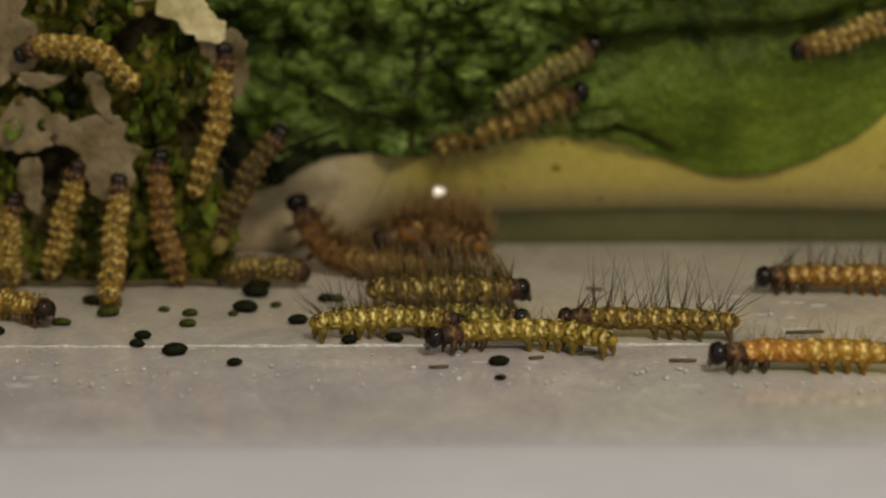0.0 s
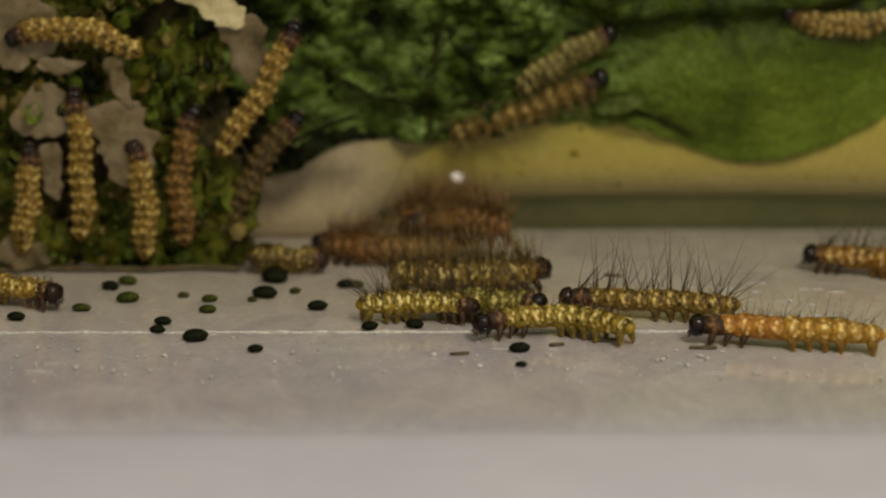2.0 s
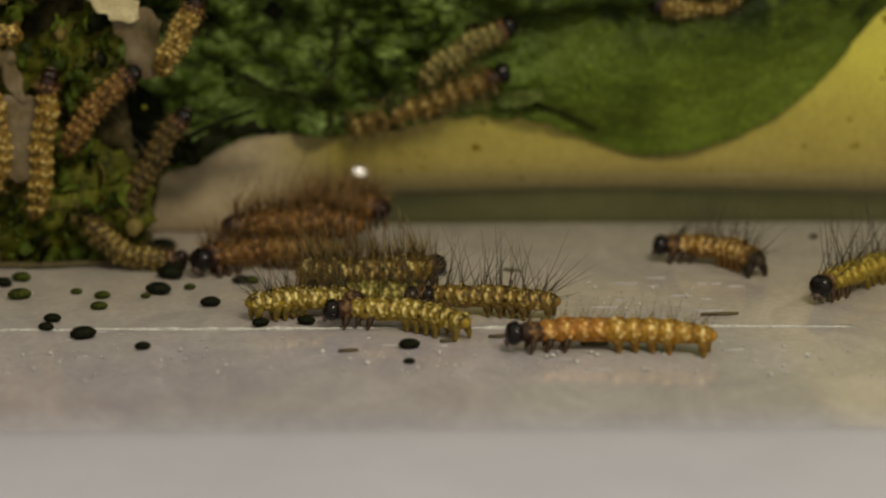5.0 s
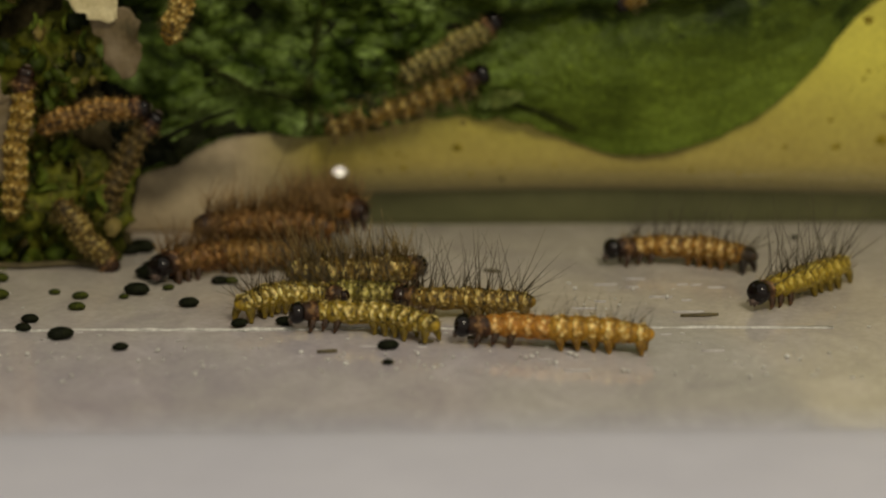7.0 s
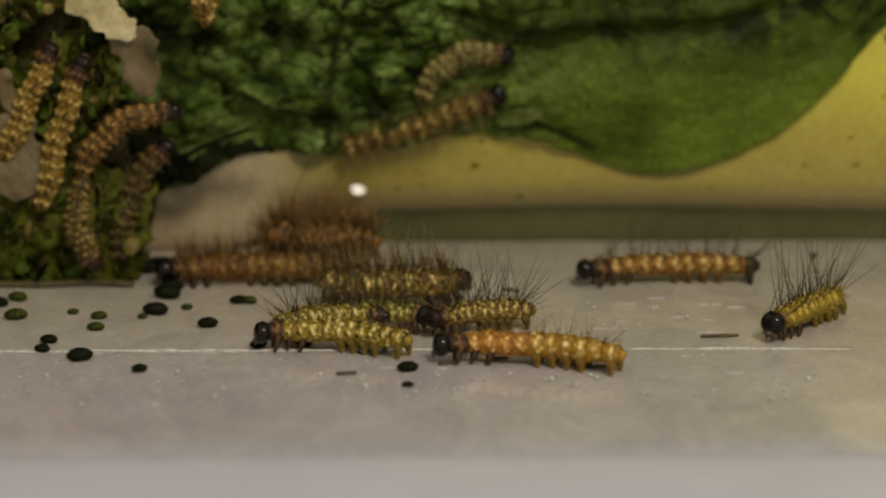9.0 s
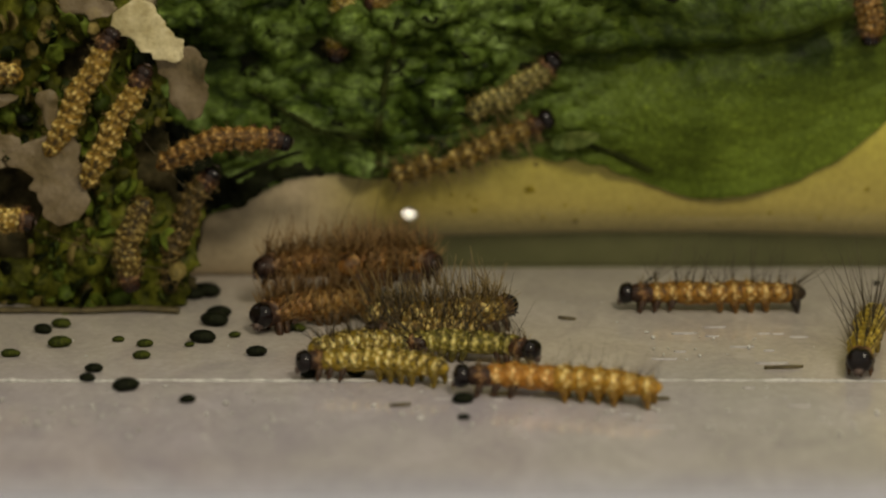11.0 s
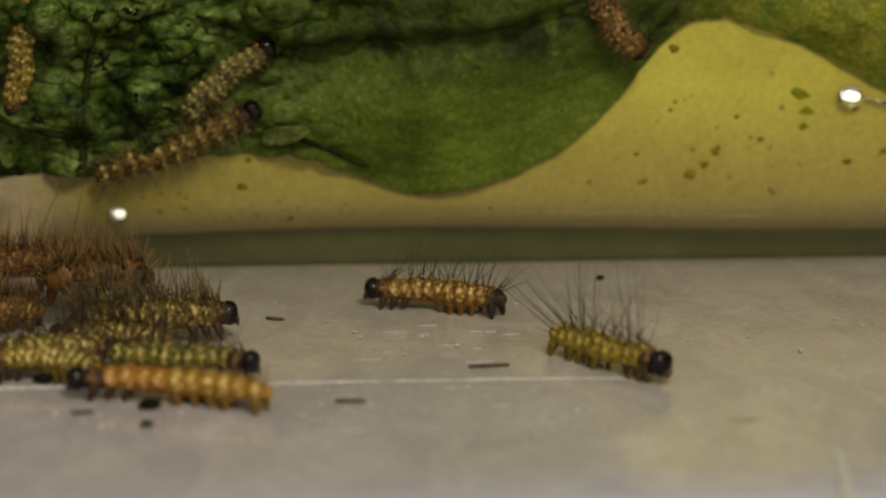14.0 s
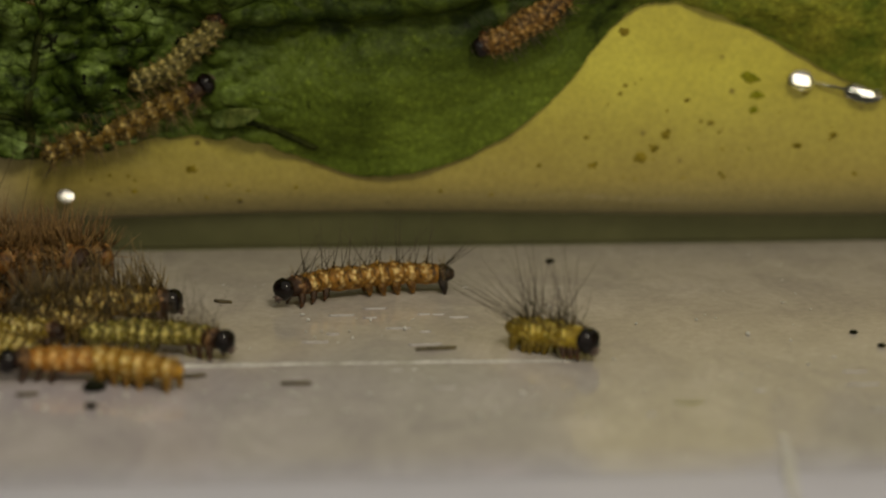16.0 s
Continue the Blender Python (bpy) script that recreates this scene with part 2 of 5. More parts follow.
HEAD_BROWN = mottled("brown_head_shell", (0.006, 0.0035, 0.003), (0.028, 0.013, 0.008), 2.2, 0.18, 0.25, relief=0.08)
MOUTH = mottled("horn_mouth", (0.03, 0.018, 0.014), (0.16, 0.11, 0.09), 2.2, 0.35, 0.3)
CLAW = mottled("brown_claw", (0.02, 0.009, 0.004), (0.1, 0.045, 0.016), 1.5, 0.35, 0.3)
HAIR = mottled("dark_bristle", (0.03, 0.022, 0.012), (0.11, 0.085, 0.05), 1.5, 0.5)
STRAW_HAIR = mottled("straw_bristle", (0.13, 0.085, 0.026), (0.36, 0.25, 0.085), 1.5, 0.5)
RUSTY_PALE = mottled("pale_rusty_bristle", (0.14, 0.075, 0.024), (0.36, 0.215, 0.07), 1.5, 0.5)
RUSTY = mottled("rusty_bristle", (0.06, 0.03, 0.012), (0.2, 0.112, 0.04), 1.5, 0.5)
WET, WET_DULL = material("water_drop", 0.03, 0.5)[0], material("misted_drop", 0.14, 0.5)[0]
# Index set above that of water to strengthen the glints.
for mat in (WET, WET_DULL):
    mat.node_tree.nodes["Principled BSDF"].inputs["Transmission Weight"].default_value = 1.0
    mat.node_tree.nodes["Principled BSDF"].inputs["IOR"].default_value = 1.7


def skin(name, dark, light, wart, spot, contrast=1.0):
    """Soft skin: a cloudy ground colour, pale warts and dark marks laid out on the segment."""
    body, tree, shader = material(name + "_skin", 0.42, 0.22)
    where = place(tree)
    cloud = noise_node(tree, where, 1.3, 5.0, 0.65, 0.6)
    fine = noise_node(tree, where, 4.5, 4.0, 0.7)
    base = ramp(tree, cloud, [(0.34, tuple(0.8 * c for c in dark)), (0.5, tuple(0.5 * (a + b) for a, b in zip(dark, light))), (0.66, light)])
    ragged = ramp(tree, fine, [(0.3, (0.55,) * 3), (0.5, (1.0,) * 3)])
    base = mix(tree, math_node(tree, "MULTIPLY", painted(tree, "pale"), ragged), base, wart)
    base = mix(tree, math_node(tree, "MULTIPLY", math_node(tree, "MULTIPLY", painted(tree, "mark"), contrast), ragged), base, spot)
    speck = ramp(tree, fine, [(0.28, (0.6, 0.58, 0.55)), (0.5, (1, 1, 1)), (0.75, (1.25, 1.25, 1.2))])
    tree.links.new(mix(tree, 1.0, base, speck, "MULTIPLY"), shader.inputs["Base Color"])
    bump(tree, shader, fine, 0.5, 0.00015)
    shader.inputs["Subsurface Weight"].default_value = 0.25
    shader.inputs["Subsurface Radius"].default_value = (1.0, 0.6, 0.25)
    shader.inputs["Subsurface Scale"].default_value = 0.0004
    leg = mottled(name + "_leg", tuple(0.55 * c for c in dark), tuple(0.6 * c for c in light), 2.0, 0.4, 0.3)
    return body, leg


SKINS = {
    "orange": skin("orange", (0.22, 0.085, 0.009), (0.5, 0.22, 0.024), (0.85, 0.58, 0.24), (0.06, 0.02, 0.005), 0.6),
    "gold": skin("gold", (0.22, 0.105, 0.009), (0.48, 0.26, 0.024), (0.85, 0.66, 0.28), (0.05, 0.022, 0.004), 0.65),
    "amber": skin("amber", (0.13, 0.056, 0.008), (0.37, 0.18, 0.021), (0.76, 0.56, 0.24), (0.026, 0.011, 0.004), 1.0),
    "yellow": skin("yellow", (0.14, 0.09, 0.008), (0.38, 0.26, 0.022), (0.84, 0.69, 0.29), (0.012, 0.008, 0.003)),
    "olive": skin("olive", (0.085, 0.07, 0.008), (0.25, 0.2, 0.02), (0.68, 0.58, 0.2), (0.014, 0.011, 0.004)),
    "brown": skin("brown", (0.1, 0.058, 0.008), (0.28, 0.17, 0.024), (0.7, 0.54, 0.2), (0.016, 0.01, 0.004)),
    "tan": skin("tan", (0.125, 0.07, 0.01), (0.36, 0.215, 0.028), (0.74, 0.56, 0.2), (0.022, 0.013, 0.004), 0.95),
    "rust": skin("rust", (0.08, 0.04, 0.008), (0.24, 0.12, 0.02), (0.44, 0.27, 0.09), (0.018, 0.01, 0.005)),
    "lime": skin("lime", (0.2, 0.135, 0.012), (0.38, 0.265, 0.024), (0.56, 0.44, 0.1), (0.06, 0.036, 0.006), 0.6),
    "dun": skin("dun", (0.07, 0.058, 0.014), (0.22, 0.18, 0.045), (0.5, 0.42, 0.16), (0.018, 0.015, 0.005)),
    # The next two are browns darkened by shade, painted into the skin.
    "shaded_brown": skin("shaded_brown", (0.045, 0.027, 0.006), (0.16, 0.1, 0.018), (0.42, 0.32, 0.1), (0.014, 0.009, 0.003)),
    "deep_shade_brown": skin("deep_shade_brown", (0.03, 0.02, 0.005), (0.11, 0.07, 0.015), (0.26, 0.18, 0.06), (0.01, 0.007, 0.003)),
    "collar": skin("collar", (0.035, 0.014, 0.008), (0.11, 0.046, 0.018), (0.3, 0.17, 0.07), (0.02, 0.01, 0.006)),
    "plate": skin("plate", (0.015, 0.01, 0.006), (0.05, 0.03, 0.015), (0.09, 0.06, 0.03), (0.01, 0.007, 0.004)),
    "red": skin("red", (0.085, 0.036, 0.008), (0.22, 0.095, 0.017), (0.36, 0.2, 0.07), (0.02, 0.009, 0.004)),
}


# ---- helpers for meshes (millimetres in, metres out) ----
def mesh_of(name, verts, faces, mats, smooth=True, index=None):
    me = bpy.data.meshes.new(name)
    me.from_pydata([tuple(c * MM for c in v) for v in verts], [], faces)
    for m in mats:
        me.materials.append(m)
    if smooth:
        me.polygons.foreach_set("use_smooth", [True] * len(me.polygons))
    if index:
        me.polygons.foreach_set("material_index", index)
    me.update()
    return me


def child(name, me, parent, label="", m=None):
    ob = new(name, me)
    ob.parent = parent
    if m is not None:
        ob.matrix_basis = m
    if label:
        tagged(ob, label)
    return ob


class Soup:
    """Collects simple shapes for one mesh."""

    def __init__(self):
        self.v, self.f, self.i = [], [], []

    def rings(self, rings, mat=0, caps=True):
        start, n = len(self.v), len(rings[0])
        for r in rings:
            self.v += [tuple(p) for p in r]
        for a in range(len(rings) - 1):
            for b in range(n):
                c = (b + 1) % n
                self.f.append((start + a * n + b, start + a * n + c, start + (a + 1) * n + c, start + (a + 1) * n + b))
                self.i.append(mat)
        if caps:
            last = start + (len(rings) - 1) * n
            self.f += [tuple(start + b for b in reversed(range(n))), tuple(last + b for b in range(n))]
            self.i += [mat, mat]
        return self

    def ball(self, centre, radius, mat=0, squash=(1, 1, 1), around=8, up=5):
        c = Vector(centre)
        rings = []
        for k in range(1, up):
            a = math.pi * k / up
            rings.append([c + Vector((radius * squash[0] * math.sin(a) * math.cos(2 * math.pi * b / around),
                                      radius * squash[1] * math.sin(a) * math.sin(2 * math.pi * b / around),
                                      -radius * squash[2] * math.cos(a))) for b in range(around)])
        return self.rings(rings, mat)

    def spike(self, base, tip, radius, mat=0, sides=3, end=0.25, bend=0.0):
        base, tip = Vector(base), Vector(tip)
        d = (tip - base).normalized()
        u = d.orthogonal().normalized()
        w = d.cross(u)
        mid = (base + tip) / 2 + Vector((bend, 0, 0))
        rings = []
        for p, r in ((base, radius), (mid, radius * (1 + end) / 2), (tip, radius * end)):
            rings.append([p + r * (math.cos(2 * math.pi * k / sides) * u + math.sin(2 * math.pi * k / sides) * w) for k in range(sides)])
        return self.rings(rings, mat)

    def mesh(self, name, mats, smooth=True):
        return mesh_of(name, self.v, self.f, mats, smooth, self.i)


# ---- the tub ----
def slab(name, x0, x1, y0, y1, z0, z1, mat, label, kind="structure", category=""):
    s = Soup()
    e = min(0.3, (z1 - z0) / 3, (x1 - x0) / 3, (y1 - y0) / 3)
    rings = []
    for z, d in ((z0, e), (z0 + e, 0), (z1 - e, 0), (z1, e)):
        rings.append([(x0 + d, y0 + d, z), (x1 - d, y0 + d, z), (x1 - d, y1 - d, z), (x0 + d, y1 - d, z)])
    s.rings(rings)
    ob = new(name, s.mesh(name, [mat], False))
    return tagged(ob, label, category, kind=kind)


def tray_floor():
    xs, ys = np.linspace(-75, 110, 150), np.linspace(-10.4, 29.4, 80)
    verts = [(x, y, 0.05 * noise.noise(Vector((x * 0.12, y * 0.12, 3.1))) - 0.04) for y in ys for x in xs]
    n = len(xs)
    faces = [(r * n + c, r * n + c + 1, (r + 1) * n + c + 1, (r + 1) * n + c) for r in range(len(ys) - 1) for c in range(n - 1)]
    ob = new("floor", mesh_of("floor", verts, faces, [FLOOR]))
    tagged(ob, "glossy grey plastic tub floor with scratches and dust", "floor", kind="structure")


def tray_rim():
    """Rounded lip that closes the floor towards the front."""
    profile = [(-9.6, -0.3), (-10.0, -0.04), (-10.8, 0.06), (-11.8, 0.13), (-13, 0.18), (-17, 0.22), (-34, 0.22), (-35, 0.0), (-35, -4)]
    verts, faces = [], []
    for x in (-75, 110):
        verts += [(x, y, z) for y, z in profile]
    n = len(profile)
    faces = [(k, k + 1, n + k + 1, n + k) for k in range(n - 1)]
    ob = new("trim", mesh_of("trim", verts, faces, [RIM]))
    tagged(ob, "pale rounded plastic lip along the tub floor", "rim", kind="structure")


def seam():
    """Thin white moulding line across the floor."""
    s = Soup()
    rings = []
    for x in np.linspace(-60, 25.5, 260):
        y = 6.4 + 0.12 * noise.noise(Vector((x * 0.2, 1, 0)))
        h = 0.035 + 0.08 * noise.noise(Vector((x * 0.9, 7, 0))) + 0.05 * noise.noise(Vector((x * 0.17, 2, 0)))
        w = 0.22 + 0.16 * noise.noise(Vector((x * 0.35, 3, 0))) + 0.1 * noise.noise(Vector((x * 2.1, 5, 0)))
        h -= 0.1 * max(0.0, (x - 22) / 3.5)
        rings.append([(x, y - w, -0.05), (x, y, h), (x, y + w, -0.05)])
    s.rings(rings)
    tagged(new("seam_line", s.mesh("seam_line", [SEAM])), "thin whitish moulding line across the plastic floor", "seam", kind="structure")


def surroundings():
    s = Soup()
    s.rings([[(x, y, z) for y, z in ((29.2, -3), (29.2, 0), (28.9, 0.3), (27.75, 2.1), (27.6, 2.8), (27.6, 60), (31.5, 60), (31.5, -3))] for x in (-75, 110)])
    tagged(new("wall_back", s.mesh("wall_back", [WALL], False)), "dull olive plastic back wall of the tub", "wall", kind="structure")
    slab("wall_left", -77, -75, -35, 31.5, -4, 60, WALL, "dull plastic side wall of the tub")
    slab("wall_right", 110, 112, -35, 31.5, -4, 60, WALL, "dull plastic side wall of the tub")
    slab("ground", -400, 400, -400, 400, -8, -4, ROOM, "pale table top under the tub", category="table top")


tray_floor()
tray_rim()
seam()
surroundings()


# ---- leaves ----
LOW_X = (-14, -11.7, -10, -8.7, -6.7, -4.7, -1.4, 2.2, 5.5, 9, 11, 13, 15, 17.7, 20.9, 23.7, 26.9, 28.7, 30.1, 32, 34.3, 37.5, 40.7, 44.6, 60)
LOW_Z = (3.0, 3.7, 4.4, 4.9, 6.1, 6.2, 6.1, 6.7, 7.1, 7.1, 6.7, 5.9, 4.9, 4.7, 5.4, 6.6, 9.1, 11.6, 13.7, 14.6, 14.3, 13.1, 11.1, 9.3, 6)


def outline(x):
    """The leaf's lower edge, rounded off between its turning points, with small nicks."""
    return float(np.mean([np.interp(x + d, LOW_X, LOW_Z) for d in (-1.4, -0.8, -0.3, 0.0, 0.3, 0.8, 1.4)])) + 0.16 * noise.noise(Vector((x * 0.8, 4, 0))) + 0.05 * noise.noise(Vector((x * 3, 9, 0)))


def sheet(name, xs, zs, at, mats, keep=None, thick=0.3):
    """A blade as a grid; at(x, z) gives the place of a grid point."""
    verts = [at(x, z) for z in zs for x in xs]
    n = len(xs)
    faces = []
    for r in range(len(zs) - 1):
        for c in range(n - 1):
            if keep is None or keep(xs[c], zs[r]):
                faces.append((r * n + c, r * n + c + 1, (r + 1) * n + c + 1, (r + 1) * n + c))
    me = mesh_of(name, verts, faces, mats)
    bm = bmesh.new()
    bm.from_mesh(me)
    bmesh.ops.delete(bm, geom=[v for v in bm.verts if not v.link_faces], context="VERTS")
    bm.to_mesh(me)
    bm.free()
    ob = new(name, me)
    mod = ob.modifiers.new("thickness", "SOLIDIFY")
    mod.thickness, mod.offset = thick * MM, 1.0
    return ob


def fold(x, z, k, seed):
    return noise.fractal(Vector((x * k, z * k, seed)), 0.9, 2.1, 4)


def yellow_leaf():
    def at(x, u):
        z = (2.45 + 0.25 * math.sin(x * 0.11)) * min(1, max(0.08, (x + 8) / 4.5)) + u * 24
        y = 26.8 + 0.12 * fold(x, z, 0.12, 2.0)
        if u < 0.06:
            y += 0.6 * (1 - u / 0.06) ** 2
        return x, y, z

    us = np.concatenate([np.linspace(0, 0.06, 7), np.linspace(0.075, 1, 60)])
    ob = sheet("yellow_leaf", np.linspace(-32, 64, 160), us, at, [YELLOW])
    tagged(ob, "large yellowed leaf standing against the tub wall", "leaf")
    rng = random.Random(8)
    spots = [(6.8, 5.2, 0.35), (3.6, 4.0, 0.2), (31.6, 5.6, 0.5), (32.4, 6.1, 0.35), (33.0, 6.9, 0.45), (30.6, 12.7, 0.45), (38.2, 9.1, 0.5), (38.0, 8.2, 0.35), (37.8, 10.1, 0.6),
             (30.4, 9.2, 0.2), (35.6, 7.5, 0.25), (34.2, 8.8, 0.2), (28.6, 6.8, 0.2), (40.5, 6.2, 0.3), (42.5, 6.8, 0.3), (29.0, 5.2, 0.35), (36.2, 4.6, 0.2), (12.5, 4.1, 0.15), (20.5, 3.8, 0.15), (26.0, 5.2, 0.2)]
    spots += [(rng.uniform(27.5, 44), rng.uniform(4.2, 10), rng.choice((0.08, 0.12, 0.2))) for _ in range(26)] + [(rng.uniform(-2, 26), rng.uniform(3.3, 5.0), rng.choice((0.07, 0.12))) for _ in range(14)]
    for x, z, size in spots:
        s = Soup()
        ring = [1 + 0.75 * noise.noise(Vector((3 * x + 1.9 * math.cos(6.283 * q / 16), 3 * z + 1.9 * math.sin(6.283 * q / 16), 0))) for q in range(16)]
        s.rings([[(x + f * size * ring[q] * math.cos(6.283 * q / 16), 26.8 + 0.12 * fold(x, z, 0.12, 2.0) - 0.3 - lift, z + f * size * 0.7 * ring[q] * math.sin(6.283 * q / 16)) for q in range(16)] for f, lift in ((1.0, -0.1), (0.85, 0.0), (0.3, 0.02))])
        child("mould_spot", s.mesh("mould_spot", [MOULD_GREEN if 37 < x < 39 else MOULD]), ob, "yellow green mould fleck" if 37 < x < 39 else "olive brown mould fleck")


def green_leaf():
    def at(x, u):
        low = outline(x)
        z = low + u * (27 - low)
        lump = min(1.0, max(0.12, (15 - x) / 9))
        y = 26.45 - 0.35 * min(1, u * 9) - lump * (1 + 1.0 * min(1.0, max(0.0, (z - 9.5) / 4))) * (1.5 * fold(0.8 * x, 1.2 * z, 0.3, 5.0) + 0.55 * abs(fold(0.75 * x, 1.25 * z, 0.55, 9.0)) + 0.13 * fold(x, z, 1.9, 3.0))
        y -= 0.7 * max(0.0, 1 - abs(x + 2 - 0.35 * (z - 8)) / 1.2) * (1 if x < 8 else 0)
        y -= 1.3 * min(1, u * 5) * (0.5 + 0.5 * math.sin(0.34 * x - 0.5 * z + 1.0)) * (1 - 0.6 * lump)
        # the upper blade hangs over the smooth lobe in a fold
        over = float(np.interp(x, (6, 11, 17, 21, 24, 30), (13.2, 13.5, 13.6, 14.2, 15.3, 17.0))) + 0.5 * noise.noise(Vector((x * 0.5, 1, 8)))
        step = min(1.0, max(0.0, (z - over) / 0.5)) * min(1.0, max(0.0, (x - 7) / 3)) * min(1.0, max(0.0, (27 - x) / 4))
        crease = math.exp(-((z - over + 0.7) / 0.6) ** 2) * min(1.0, max(0.0, (x - 8) / 2)) * min(1.0, max(0.0, (26 - x) / 3))
        y = min(y, 26.5 - 0.3 * min(1, u * 9)) - 1.4 * step * (0.8 + 0.5 * noise.noise(Vector((x * 0.6, z * 0.6, 3)))) + 0.35 * crease
        return x, min(y, 26.5), z

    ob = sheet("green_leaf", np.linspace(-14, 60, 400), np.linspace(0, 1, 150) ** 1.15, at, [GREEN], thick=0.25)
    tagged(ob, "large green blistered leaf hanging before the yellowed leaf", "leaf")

    def front(x, z):
        low = outline(x)
        return at(x, max(0.0, (z - low) / (27 - low)))[1]

    # Dark lines: the first draws a crease, the second a folded edge.
    for points in (((-1.9, 6.6), (-1.7, 10), (-1.0, 14), (0.4, 19)), ((7.4, 8.3), (9.5, 8.2), (11.5, 7.5), (13.6, 6.4)), ((-1.8, 8.0), (-5, 9.0), (-9, 11))):
        s = Soup()
        rings = []
        xs, zs = [p[0] for p in points], [p[1] for p in points]
        for f in np.linspace(0, len(points) - 1, 30):
            x, z = float(np.interp(f, range(len(xs)), xs)), float(np.interp(f, range(len(zs)), zs))
            y, w = front(x, z) - 0.3, (0.4 if xs[0] > 5 else 0.33) - 0.048 * f
            rings.append([(x + w * math.cos(q), y + 0.8 * w * math.sin(q), z + 0.3 * w * math.cos(q)) for q in np.linspace(0, 2 * math.pi, 8)[:-1]])
        s.rings(rings)
        child("vein", s.mesh("vein", [VEIN]), ob)
    # ragged dark patches laid on the blistered end, painting the shade of holes
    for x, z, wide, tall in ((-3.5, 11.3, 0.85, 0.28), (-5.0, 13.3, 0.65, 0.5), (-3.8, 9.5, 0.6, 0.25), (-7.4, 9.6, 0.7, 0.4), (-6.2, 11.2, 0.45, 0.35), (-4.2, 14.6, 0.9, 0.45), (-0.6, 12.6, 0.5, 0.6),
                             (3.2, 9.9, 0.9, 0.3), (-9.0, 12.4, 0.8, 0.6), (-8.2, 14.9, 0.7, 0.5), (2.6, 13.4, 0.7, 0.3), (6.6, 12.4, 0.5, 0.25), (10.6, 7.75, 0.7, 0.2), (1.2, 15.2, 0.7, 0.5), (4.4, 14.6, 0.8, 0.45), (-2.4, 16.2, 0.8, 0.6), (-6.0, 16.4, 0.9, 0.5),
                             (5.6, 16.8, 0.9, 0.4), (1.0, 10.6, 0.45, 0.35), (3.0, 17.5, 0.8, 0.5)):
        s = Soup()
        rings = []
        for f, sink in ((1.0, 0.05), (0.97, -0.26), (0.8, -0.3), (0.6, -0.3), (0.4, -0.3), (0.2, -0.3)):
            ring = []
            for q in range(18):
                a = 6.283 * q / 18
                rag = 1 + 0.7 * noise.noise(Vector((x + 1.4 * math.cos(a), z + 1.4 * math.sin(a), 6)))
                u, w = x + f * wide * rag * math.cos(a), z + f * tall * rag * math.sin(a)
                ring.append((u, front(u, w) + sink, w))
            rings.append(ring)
        child("hole_shade", s.rings(rings).mesh("hole_shade", [SHADE_BLACK]), ob, "ragged dark patch painting the shade of a hole")
    # a small lobe that curls up beside the long vein
    s = Soup()
    rings = []
    for f in np.linspace(0, 1, 14):
        x, z = 7.9 + 2.6 * f, 8.15 + 0.15 * f + 0.5 * f * f
        w = 0.12 + 0.42 * math.sin(math.pi * min(1.0, 0.15 + 0.85 * f)) ** 0.7
        y = front(x, z) - 0.45 - 0.5 * f
        rings.append([(x + 0.1 * math.sin(q), y - 0.3 * abs(math.cos(q)) + 0.1 * math.sin(q), z + w * math.cos(q)) for q in np.linspace(0, 2 * math.pi, 13)[:-1]])
    child("curled_lobe", s.rings(rings).mesh("curled_lobe", [CURL]), ob, "small pale green curled lobe")


